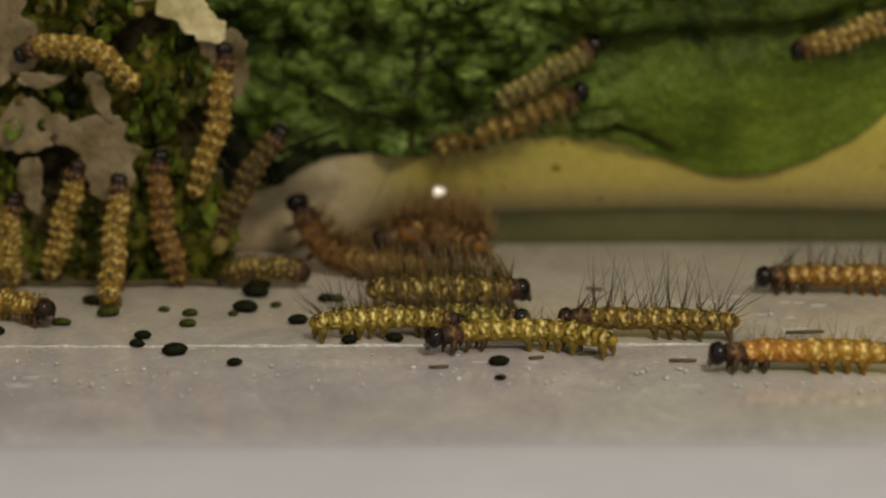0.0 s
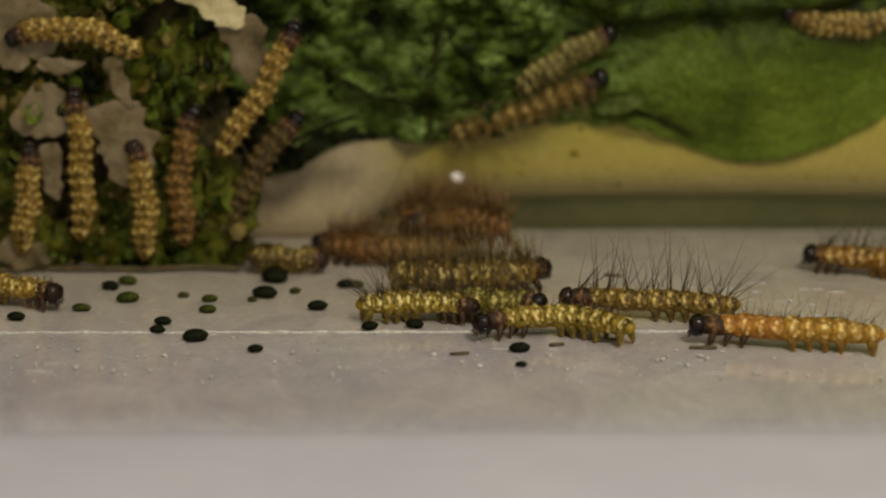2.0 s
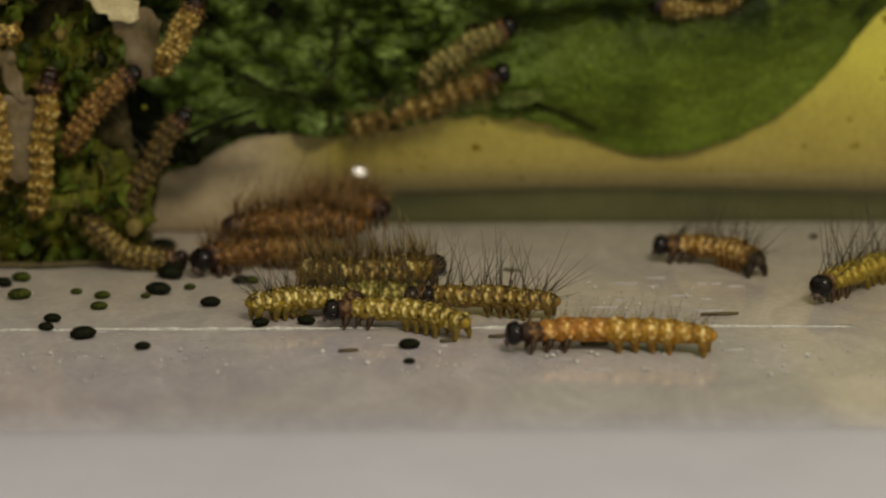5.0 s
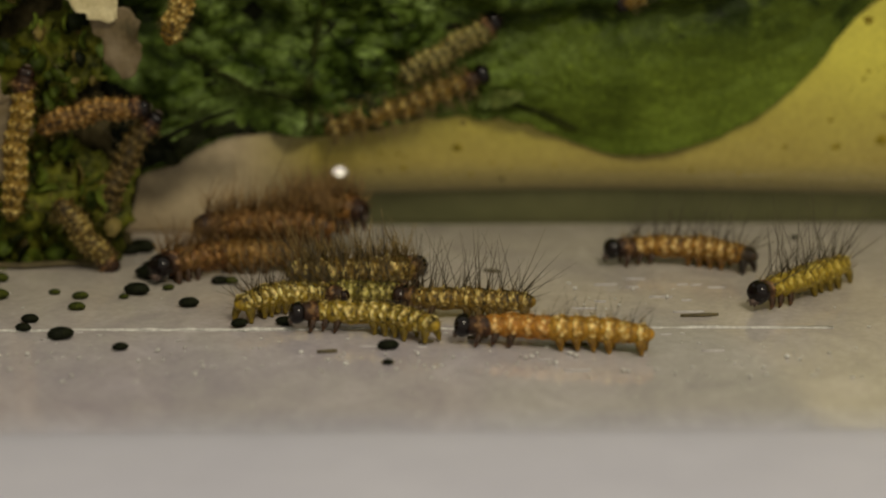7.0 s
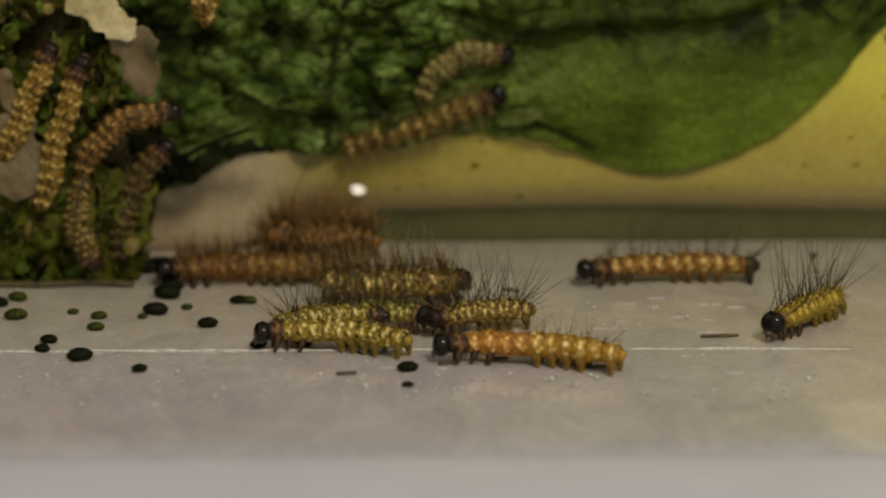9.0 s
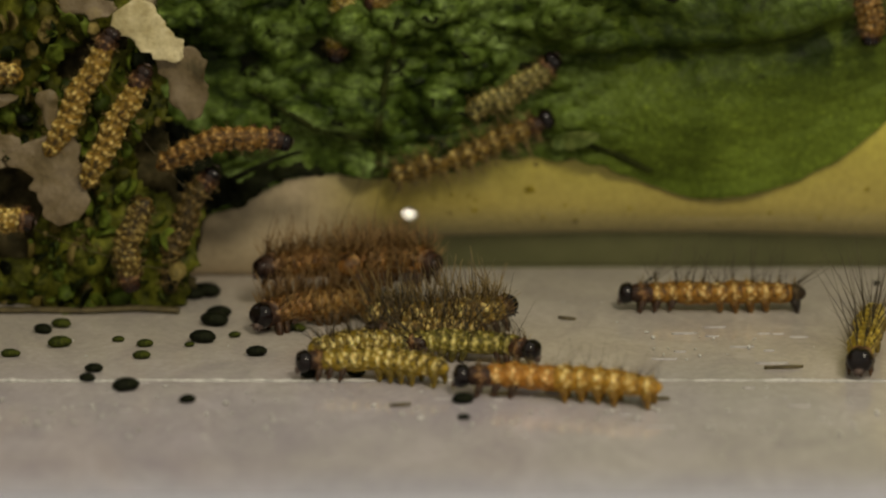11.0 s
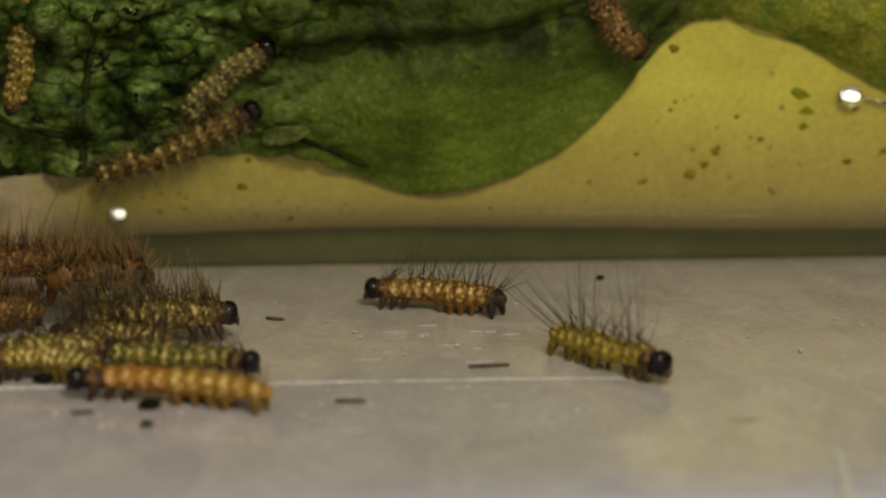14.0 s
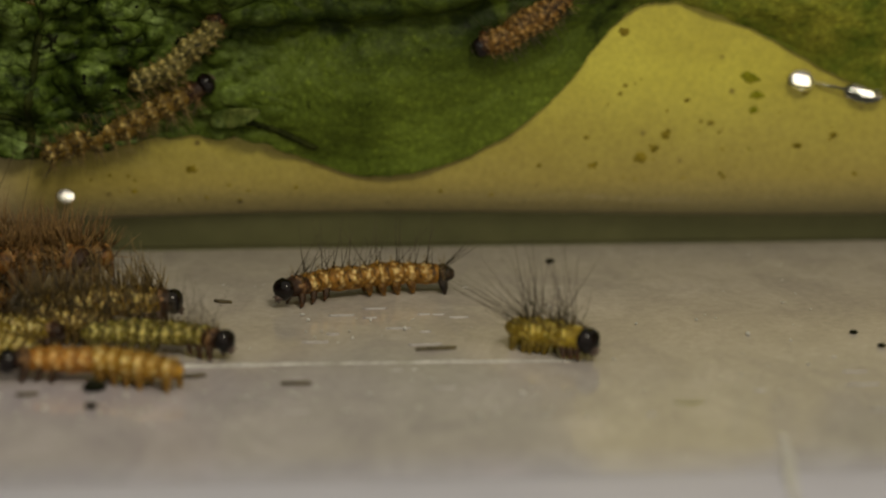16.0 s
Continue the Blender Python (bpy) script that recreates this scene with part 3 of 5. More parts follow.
def gnawed_leaf():
    """Crumpled, gnawed leaf that stands on the floor; its blade, frills and pale ribs are parts."""
    root = new("gnawed_leaf")
    root.matrix_world = pose(-20 * MM, 19.9 * MM, 0)
    tagged(root, "crumpled dark green leaf gnawed to shreds on the tub floor", "leaf")
    rng = random.Random(4)

    def at(x, z):
        y = 0.2 + 1.3 * fold(x, z, 0.22, 1.0) + 0.7 * abs(fold(x, z, 0.8, 6.0)) + 0.05 * z
        return x + 0.4 * fold(x, z, 0.5, 12.0), y, max(0.05, z)

    def keep(x, z):
        right = 8.6 - 0.25 * abs(z - 5) + 0.9 * noise.noise(Vector((z * 0.5, 2, 2)))
        hole = noise.noise(Vector((x * 0.23 + 3, z * 0.23, 8)))
        return x < right and (hole < 0.22 or z < 2.5)

    def back(x, z):
        return x, 2.2 + 1.0 * fold(x, z, 0.3, 21.0), max(0.05, z)

    for name, fn, gate, mat in (("blade", at, keep, GNAWED), ("inner_blade", back, lambda x, z: x < 8.0 - 0.15 * z, WITHERED)):
        ob = sheet(name, np.linspace(-18, 11, 120), np.linspace(0, 24, 100), fn, [mat], gate, 0.25)
        ob.parent = root
    s = Soup()
    for k in range(1500):
        x, z = rng.uniform(-17, 8.5), rng.uniform(0.2, 21)
        if x > 8.4 - 0.25 * abs(z - 5) or (noise.noise(Vector((x * 0.23 + 3, z * 0.23, 8))) > 0.2 and z > 2.5):
            continue
        y = 0.1 + 1.3 * fold(x, z, 0.22, 1.0) + rng.uniform(-0.7, 0.5)
        turn = Euler([rng.uniform(0, 6.3) for _ in range(3)]).to_matrix()
        size = rng.choice((0.2, 0.28, 0.36, 0.45, 0.6)) * rng.uniform(0.8, 1.2)
        rings = []
        for q, wide in ((-1, 0.3), (-0.4, 0.9), (0.3, 1.0), (1, 0.35)):
            cup = 0.35 * q * q
            rings.append([Vector((x, y, z)) + turn @ (size * Vector((q, wide * c, cup + 0.4 * c * c + e * 0.12))) for c, e in ((-0.8, 0), (0, 0), (0.8, 0), (0.8, 1), (0, 1), (-0.8, 1))])
        s.rings(rings)
    tagged(child("shredded_edge", s.mesh("shredded_edge", [SHREDS]), root), kind="stuff")
    ribs = [
        ("cream_rib", CREAM, ((5.0, -0.6, 16.8), (6.8, -0.9, 14.9), (7.9, -0.6, 13.9)), 1.0, "broken cream white leaf rib"),
        ("rib", RIB, ((7.5, -0.2, 14.4), (8.4, -0.1, 12.6), (8.5, 0.2, 10.6)), 0.95, ""),
        ("rib", RIB, ((0.6, -0.9, 12.3), (0.9, -1.0, 10.7), (1.7, -0.7, 9.5)), 0.5, ""),
        ("rib", RIB, ((-0.3, -0.5, 9.5), (1.6, -0.7, 7.7), (1.7, -0.9, 5.1)), 1.5, ""),
        ("rib", RIB, ((-4.5, -0.5, 9.7), (-2.2, -0.6, 8.7), (-0.2, -0.5, 8.5)), 1.2, ""),
        ("rib", RIB, ((-6.5, -0.3, 17.5), (-3.9, -0.4, 15.2), (-3.0, -0.3, 12.2)), 1.7, ""),
        ("rib", RIB, ((2.0, -0.4, 18.2), (3.2, -0.6, 16.6), (4.4, -0.4, 16.4)), 1.0, ""),
        ("rib", RIB, ((-6.5, -0.5, 13.6), (-5.0, -0.6, 12.6), (-4.2, -0.5, 11.6)), 1.0, ""),
        ("rib", RIB, ((-3.4, -0.6, 12.0), (-2.0, -0.7, 11.4), (-0.8, -0.5, 11.9)), 0.45, ""),
        ("rib", RIB, ((-6.0, -0.8, 1.6), (-4.4, -1.0, 0.9), (-3.2, -0.8, 0.6)), 0.8, ""),
        ("rib", RIB, ((-3.0, -0.6, 7.4), (-3.2, -0.7, 5.6), (-2.6, -0.6, 4.2)), 0.7, ""),
    ]
    for name, mat, points, wide, label in ribs:
        part_s = Soup()
        rings = []
        for j in range(45):
            f = j / 44
            a, b, c = (Vector(p) for p in points)
            p = a * (1 - f) ** 2 + 2 * b * f * (1 - f) + c * f * f
            w = wide * (0.2 + 0.95 * math.sin(math.pi * min(0.97, 0.2 + 0.77 * f)))
            w *= 1 + 0.5 * noise.noise(Vector((f * 4, points[0][0], 0)))
            across = Vector((-(c - a).z, 0, (c - a).x)).normalized() + Vector((0.5, 0, 0.1))
            across.normalize()
            if across.x < 0:
                across = -across
            ring = []
            for q in np.linspace(0, 2 * math.pi, 19)[:-1]:
                edge = 1 + 0.4 * noise.fractal(Vector((math.copysign(3, math.cos(q)), f * 0.8 * (c - a).length, wide * 9)), 0.9, 2.0, 3) * abs(math.cos(q))
                wave = 0.3 * noise.noise(Vector((p.x * 0.8 + math.cos(q), p.z * 0.8, 4)))
                ring.append(p + across * w * math.cos(q) * edge + Vector((0, 0.07 * math.sin(q) - 0.5 + wave, 0)))
            rings.append(ring)
        part_s.rings(rings)
        child(name, part_s.mesh(name, [mat]), root, label)
    s = Soup()
    rings = []
    for x in np.linspace(-17, 7.5, 60):
        y = -0.9 + 0.5 * noise.noise(Vector((x * 0.3, 0, 4)))
        rings.append([(x, y + 0.3 * math.cos(q), 0.16 + 0.16 * math.sin(q)) for q in (0, 1.26, 2.51, 3.77, 5.03)])
    s.rings(rings)
    child("margin", s.mesh("margin", [STRAW]), root, "pale brown dried leaf margin")


# A near-black sheet added where only a shaded gap shows.
def shade_lobe():
    def at(x, z):
        y = 23.3 + 0.7 * fold(x, z, 0.4, 31.0) + 0.12 * (z - 5)
        return x, y, z

    def keep(x, z):
        low = np.interp(x, (-16, -12, -11.6, -11, -10.3, -9.8, -9.4, -8.8, -7.5, -6, -5), (1.0, 1.6, 4.0, 4.8, 5.05, 4.95, 4.8, 5.6, 6.35, 6.7, 6.6))
        high = np.interp(x, (-16, -12, -11, -9.5, -8, -6.5, -5), (10.5, 9.4, 7.6, 6.6, 6.9, 7.2, 6.9))
        return low < z < high + 0.8 * noise.noise(Vector((x * 1.5, 0, z * 0.5)))

    root = new("shade_sheet")
    root.matrix_world = pose(-10 * MM, 23.3 * MM, 4 * MM)
    tagged(root, "near-black sheet painting the shaded gap behind the gnawed leaf", "leaf")
    back = root.matrix_world.inverted()
    ob = sheet("blade", np.linspace(-16, -4.6, 150), np.linspace(0.5, 11, 140), at, [SHADE_BLACK], keep)
    ob.parent = root
    ob.matrix_basis = back
    # A vein added to the sheet, which itself only stands for shade.
    s = Soup()
    rings = []
    for f in np.linspace(0, 1, 24):
        x, z = -14.5 + 8.5 * f, 3.6 + 4.4 * f + 0.6 * math.sin(3 * f)
        y, w = at(x, z)[1] - 0.32, 0.24 - 0.14 * f
        rings.append([(x + w * math.cos(q), y + 0.7 * w * math.sin(q), z - 0.8 * w * math.cos(q)) for q in np.linspace(0, 2 * math.pi, 8)[:-1]])
    child("vein", s.rings(rings).mesh("vein", [SHADE_BLACK]), root, "", back)


yellow_leaf()
green_leaf()
shade_lobe()
gnawed_leaf()


# ---- small things on the floor and the leaf ----
def pellet_mesh(name, mat, seed):
    s = Soup()
    rng = random.Random(seed)
    rings = []
    for f in np.linspace(-1, 1, 7):
        r = 0.42 * math.sqrt(max(0.06, 1 - f * f * 0.92))
        rings.append([(0.62 * f, r * math.cos(a) * (1 + 0.14 * math.cos(6 * a)) + rng.uniform(-0.02, 0.02),
                       max(-0.26, 0.85 * r * math.sin(a) * (1 + 0.14 * math.cos(6 * a)))) for a in np.linspace(0, 2 * math.pi, 15)[:-1]])
    s.rings(rings)
    return s.mesh(name, [mat])


def pellets():
    black = [pellet_mesh("frass_pellet", FRASS, k) for k in range(3)]
    green = [pellet_mesh("frass_pellet", FRASS_GREEN, k + 5) for k in range(2)]
    spots = [(-19.3, 15.0, 1, 0), (-18.0, 12.4, 1.15, 1), (-20.3, 10.6, 0.8, 1), (-15.6, 7.9, 0.85, 0), (-15.7, 6.3, 0.8, 0), (-13.6, 4.8, 1.25, 0),
             (-13.6, 12.4, 0.8, 1), (-13.5, 10.2, 0.85, 1), (-10.7, 13.3, 1.3, 0), (-10.4, 16.6, 1.5, 0), (-10.4, 2.8, 0.75, 0), (-7.7, 10.8, 1.0, 0),
             (-15.1, 13.3, 0.6, 1), (-2.5, 7.2, 0.9, 0), (-4.8, 6.9, 0.85, 0), (2.8, 2.7, 1.0, 0), (2.8, 0.1, 0.55, 0), (-23.4, 8.8, 0.9, 0),
             (-11.4, 22.6, 1.6, 0), (-10.3, 18.1, 1.3, 0), (-6.4, 15.4, 0.9, 0), (-20.1, 10.6, 0.7, 1), (-18.5, 16.1, 1.0, 1), (-5.8, 15.4, 0.8, 1),
             (-9.1, 14.2, 0.6, 1), (-12.1, 22.0, 1.3, 0), (39.9, 10.0, 0.4, 0), (40.7, 7.6, 0.4, 0), (26.5, 25.0, 0.5, 0), (-11.3, 12.4, 0.5, 1)]
    for k, (x, y, size, hue) in enumerate(spots):
        me = green[k % 2] if hue else black[k % 3]
        ob = new("frass_pellet", me)
        ob.matrix_world = pose(x * MM, y * MM, 0.195 * size * MM, 0, 0, (k * 47) % 60 - 30) @ Matrix.Diagonal((0.86 * size, 0.82 * size, 0.78 * size, 1))
        tagged(ob, "greenish dropping pellet on the plastic floor" if hue else "small black dropping pellet on the plastic floor", "frass pellet", "frass pellets")


def straws():
    for x, y, length, turn in ((18.9, 8.4, 2.0, 3), (12.0, 3.1, 1.4, -4), (8.5, 17.6, 1.0, -25), (-0.2, 2.1, 1.0, 5), (4.7, 3.7, 0.8, 10), (7.3, 4.5, 1.1, 7)):
        s = Soup()
        rings = []
        for f in np.linspace(-0.5, 0.5, 11):
            w = 0.125 * (1 - 3.7 * f * f) * (1 + 0.3 * math.sin(9 * f + x))
            rings.append([(f * length, w * math.cos(a) + 0.08 * f, 0.09 + 0.09 * math.sin(a)) for a in np.linspace(0, 2 * math.pi, 7)[:-1]])
        ob = new("straw", s.rings(rings).mesh("straw", [STRAW]))
        ob.matrix_world = pose(x * MM, y * MM, -0.02 * MM, 0, 0, turn)
        tagged(ob, "tiny brown plant splinter lying on the floor", "splinter", "plant splinters")


def crumbs():
    """White dust in fine grains everywhere, coarser white flecks in drifts along the front of the seam."""
    rng = random.Random(11)
    s = Soup()
    for _ in range(190):
        x, y = rng.uniform(-26, 45), rng.gauss(0.8, 2.8) if rng.random() < 0.7 else rng.uniform(-9, 27)
        if not -9.5 < y < 27:
            continue
        r = rng.uniform(0.025, 0.085)
        s.ball((x, y, r * 0.1), r, 0, (rng.uniform(0.7, 2.2), rng.uniform(0.8, 1.8), 0.4), 6, 4)
    for cx, cy, wide, deep, count in ((-18, 0.2, 4.2, 1.5, 52), (-8, 1.0, 2.5, 1.5, 20), (3, 0.0, 3.0, 1.6, 30), (10, -0.2, 3.5, 1.4, 24), (18, -0.6, 4.0, 1.2, 20), (16, 12.5, 3.0, 2.2, 14), (36, 12, 5, 4, 16)):
        for _ in range(count):
            x, y, r = rng.gauss(cx, wide), rng.gauss(cy, deep), rng.choice((0.04, 0.06, 0.08, 0.13))
            if -9 < y < 26:
                s.ball((x, y, r * 0.4), r, 0, (rng.uniform(0.5, 1.2), rng.uniform(0.7, 2.4), rng.uniform(0.25, 0.8)), 7, 5)
    tagged(new("crumbs", s.mesh("crumbs", [CRUMB])), "tiny white crumbs, dust and flecks on the plastic floor", "dust", kind="stuff")


def scuffs():
    """Faint pale rubbed streaks that run along the floor."""
    rng = random.Random(23)
    s = Soup()
    for _ in range(28):
        if rng.random() < 0.5:
            x, y = rng.gauss(17, 2.6), rng.gauss(12.5, 2.2)
        else:
            x, y = rng.uniform(-28, 42), rng.gauss(2.5, 3.5)
        if not -8 < y < 24:
            continue
        length, w = rng.uniform(0.3, 1.7), rng.uniform(0.03, 0.08)
        rings = []
        for f in np.linspace(-0.5, 0.5, 6):
            e = w * (1 - 3.4 * f * f) * rng.uniform(0.6, 1.2)
            v = y + 0.1 * length * f * rng.uniform(-1, 1)
            rings.append([(x + f * length, v - e, -0.05), (x + f * length, v, 0.024), (x + f * length, v + e, -0.05)])
        s.rings(rings)
    tagged(new("scuffs", s.mesh("scuffs", [SCUFF])), "faint pale rubbed streaks on the plastic floor", "scuffs", kind="stuff")


def drops():
    """Shallow water drops on the yellowed leaf, tilted between eye and lamp to give its glints."""
    for x, z, wide, tall, turn in ((-0.1, 3.85, 0.5, 0.42, -8), (40.5, 9.95, 0.75, 0.6, -4), (44.0, 9.2, 1.1, 0.55, -10), (42.2, 9.6, 1.7, 0.1, -12)):
        s = Soup()
        rings = []
        for f in (1.0, 0.97, 0.88, 0.72, 0.5, 0.25, 0.06):
            rings.append([(f * wide * math.cos(q), f * tall * math.sin(q), 0.045 * wide * (1 - f * f)) for q in np.linspace(0, 2 * math.pi, 25)[:-1]])
        s.rings(rings)
        ob = new("water_drop", s.mesh("water_drop", [WET_DULL if x < 20 else WET]))
        here, eye, lamp = Vector((x, 26.1, z)), Vector((4 if x < 20 else 9.5, -108, 33)), Vector((55, -130, 150))
        facing = ((eye - here).normalized() + (lamp - here).normalized()).normalized()
        tilt = facing.to_track_quat("Z", "Y").to_matrix().to_4x4()
        ob.matrix_world = Matrix.Translation(here * MM) @ tilt @ pose(0, 0, 0, 0, 0, turn)
        tagged(ob, "clear shining water drop on the yellowed leaf", "water drop", "water drops")


def scratch():
    """A white upright scratch mark near the lip, and a faint olive smear."""
    for name, label, mat, points, wide in (("scratch", "fine white scratch in the plastic floor", CRUMB, ((32.9, -5.6), (32.5, -8.6), (31.9, -11.5), (31.4, -15)), 0.28),
                                     ("smear", "faint olive smear on the plastic floor", STAIN, ((29.0, -0.6), (29.4, -0.7), (29.9, -0.8), (30.4, -0.6)), 0.45)):
        s = Soup()
        rings = []
        for k, (x, y) in enumerate(points):
            w = wide * (0.5 if k in (0, 3) else 1.0)
            h = 0.05 if y > -10 else 0.25
            if name == "smear":
                rings.append([(x, y - w, -0.05), (x, y - 0.6 * w, 0.012), (x, y + 0.6 * w, 0.012), (x, y + w, -0.05)])
            else:
                rings.append([(x - w, y, h - 0.08), (x - 0.7 * w, y, h + 0.03), (x + 0.7 * w, y, h + 0.03), (x + w, y, h - 0.08)])
        ob = new(name, s.rings(rings).mesh(name, [mat], False))
        tagged(ob, label, name)


def threads():
    """Fine silk spun from the leaf edge to the pile and over the gnawed leaf."""
    for a, b, sag in (((-2.5, 24.2, 7.0), (-5.2, 22.5, 1.6), 0.3), ((-1.6, 24.4, 6.8), (-2.4, 19.0, 2.6), 0.4), ((-16.6, 18.6, 13.4), (-11.6, 18.9, 6.5), 0.4), ((-24.0, 18.0, 7.0), (-13.0, 18.5, 2.5), 0.6)):
        s = Soup()
        rings = []
        for f in np.linspace(0, 1, 16):
            p = Vector(a).lerp(Vector(b), f) - Vector((0, 0, sag * 4 * f * (1 - f)))
            rings.append([p + Vector((0.025 * math.cos(q), 0, 0.025 * math.sin(q))) for q in (0, 2.1, 4.2)])
        s.rings(rings)
        tagged(new("silk_thread", s.mesh("silk_thread", [STRAW])), "fine silk thread hanging from the leaf", "thread", "silk threads")


threads()
pellets()
scratch()
straws()
crumbs()
scuffs()
drops()


# ---- caterpillars ----
SEGMENTS = 11
CACHE = {}


def segment_mesh(hue, k, variant=0):
    """One barrel of the body with its warts; x points to the head, z to the back."""
    key = ("segment", hue, k, variant)
    if key in CACHE:
        return CACHE[key]
    shape = ("segment", k, variant)
    if shape in CACHE:
        me = CACHE[shape].copy()
        me.materials.clear()
        me.materials.append(SKINS[hue][0])
        CACHE[key] = me
        return me
    r = 0.61 * (0.76, 0.92, 0.98, 1, 1.03, 1.03, 1.0, 0.98, 0.97, 0.94, 0.86)[k]
    rng = random.Random(k + 31 * variant)

    def marks(table):
        both = [(w, *rest) for w, *rest in table] + [(180 - w, *rest) for w, *rest in table]
        return [(w + rng.uniform(-7, 7), x + rng.uniform(-0.06, 0.06), wide * rng.uniform(0.75, 1.25), tall * rng.uniform(0.75, 1.25), much * rng.uniform(0.55, 1.15)) for w, x, wide, tall, much in both]

    warts = marks(((74, 0.1, 0.1, 0.1, 0.9), (46, -0.02, 0.11, 0.13, 1.0), (18, 0.06, 0.12, 0.15, 1.1), (-12, -0.06, 0.11, 0.11, 0.8)))
    pale = warts + marks(((32, 0.24, 0.06, 0.09, 0.8), (60, -0.22, 0.07, 0.06, 0.7), (3, -0.26, 0.08, 0.07, 0.7), (-30, 0.15, 0.12, 0.07, 0.5)))
    dark = marks(((46, -0.2, 0.07, 0.15, 1.0), (60, 0.16, 0.08, 0.08, 0.9), (88, -0.1, 0.3, 0.07, 0.9), (30, -0.1, 0.1, 0.09, 0.8), (5, 0.24, 0.09, 0.13, 1.0), (-2, -0.12, 0.1, 0.08, 0.8), (-34, -0.1, 0.3, 0.08, 0.6), (20, -0.36, 0.07, 0.3, 0.9), (70, -0.36, 0.07, 0.3, 0.9), (34, 0.36, 0.06, 0.4, 0.8)))
    around, along = 46, 21
    s = Soup()
    rings, pales, darks = [], [], []
    for j in range(along):
        x = -0.56 + 1.12 * j / (along - 1)
        f = 1 - 0.09 * min(1.6, (abs(x) / 0.42) ** 2.6) - 0.035 * math.exp(-((x - 0.2) / 0.05) ** 2) - 0.02 * math.exp(-((x + 0.2) / 0.05) ** 2)
        if k == 0 and x < 0:
            f *= math.sqrt(max(0.05, 1 - (x / 0.6) ** 2))
        ring = []
        for n in range(around):
            a = 2 * math.pi * n / around
            spot = Vector((2.6 * x, 2.6 * r * math.cos(a), 2.6 * r * math.sin(a) + 7 * k + 3 * variant))
            wx0, wa0 = 0.1 * noise.noise(spot), 14 * noise.noise(spot + Vector((5, 9, 2)))

            def field(table):
                total = 0.0
                for w, wx, wide, tall, weight in table:
                    turn = (math.degrees(a) + wa0 - w + 180) % 360 - 180
                    d = ((x + wx0 - wx) / wide) ** 2 + (math.radians(turn) * r / tall) ** 2
                    if d < 2.2:
                        total += weight * math.exp(-d ** 2)
                return min(1.0, total)

            p, m, knob = field(pale), field(dark), field(warts)
            if k == 10:
                m = max(m, 0.75 * min(1, max(0, (x + 0.1) / 0.3)))
            pales.append(p)
            darks.append(m * (1 - 0.8 * p))
            uneven = 0.05 * noise.noise(Vector((3 * x + 9 * variant, 2 * math.cos(a), 2 * math.sin(a) + k)))
            q = r * f * (1 + uneven) + 0.075 * knob - 0.03 * m
            ring.append((x, 1.04 * q * math.cos(a), q * max(-0.8, math.sin(a))))
        rings.append(ring)
    s.rings(rings)
    me = s.mesh("segment", [SKINS[hue][0]])
    for name, values in (("pale", pales), ("mark", darks)):
        me.attributes.new(name, "FLOAT", "POINT").data.foreach_set("value", values)
    CACHE[key] = CACHE[shape] = me
    return me


def hair_mesh(k, length, count, mat, splay=False):
    """Long bristles that spring in small tufts from the warts, and short pale ones round each wart."""
    key = ("hair", k % 5, k in (0, 10), length, count, mat.name, splay)
    if key in CACHE:
        return CACHE[key]
    rng = random.Random(97 + k + int(10 * length))
    s = Soup()
    spots = [(a + rng.uniform(-6, 6), rng.uniform(-0.3, 0.25)) for a in (112, 68, 140, 40, 168, 12, 195, -15)]
    dense = count > 16
    for j in range(count):
        w, x = spots[(0, 1, 0, 1, 2, 3, 4, 5, 2, 3, 6, 7)[j % 12]]
        a = math.radians(w)
        lean = rng.gauss(0, 0.32) + 0.075 * (k - 5) + (-0.6 if k == 0 else 0.45 if k == 10 else 0)
        low = (0.9 if dense else 0.55) if math.sin(a) < 0.5 else 1.0
        d = Vector(((0.95 if dense else 1.0) * lean, 0.6 * math.cos(a) + rng.gauss(0, 0.16), max(0.15, math.sin(a)) + (0.7 if dense else 0.25) + rng.gauss(0, 0.1))).normalized()
        if splay:
            d = Vector((1.3 * d.x, 2.6 * d.y, 0.6 * d.z)).normalized()
        elif length > 3.5:
            d = Vector((1.9 * d.x, d.y, d.z)).normalized()
        base = Vector((x + rng.uniform(-0.06, 0.06), 0.55 * math.cos(a), 0.52 * math.sin(a)))
        s.spike(base, base + d * length * low * rng.choice((0.45, 0.7, 0.9, 1.05)) * rng.uniform(0.85, 1.1), (0.011 + 0.0045 * length) * (1.35 if dense else 1.0 if low == 1.0 else 0.65), 1 if dense and j % 3 else 0, 3, 0.2, rng.uniform(-0.1, 0.1))
    for w, x in ((18, 0.06), (162, 0.06), (46, -0.02), (134, -0.02), (-12, -0.06), (192, -0.06), (74, 0.1), (106, 0.1)):
        for _ in range(4 if dense else 3):
            a = math.radians(w + rng.gauss(0, 9))
            base = Vector((x + rng.gauss(0, 0.05), 0.58 * math.cos(a), 0.58 * math.sin(a)))
            d = Vector((rng.gauss(0, 0.4), math.cos(a) + rng.gauss(0, 0.2), math.sin(a) + 0.55 + rng.gauss(0, 0.2))).normalized()
            s.spike(base, base + d * rng.uniform(0.25, 0.55) * (1.7 if dense else 1.0), 0.026 if dense else 0.012, 1, 3, 0.3, rng.uniform(-0.05, 0.05))
    CACHE[key] = s.mesh("bristle_tuft", [mat, RUSTY_PALE if mat is RUSTY else STRAW_HAIR])
    return CACHE[key]


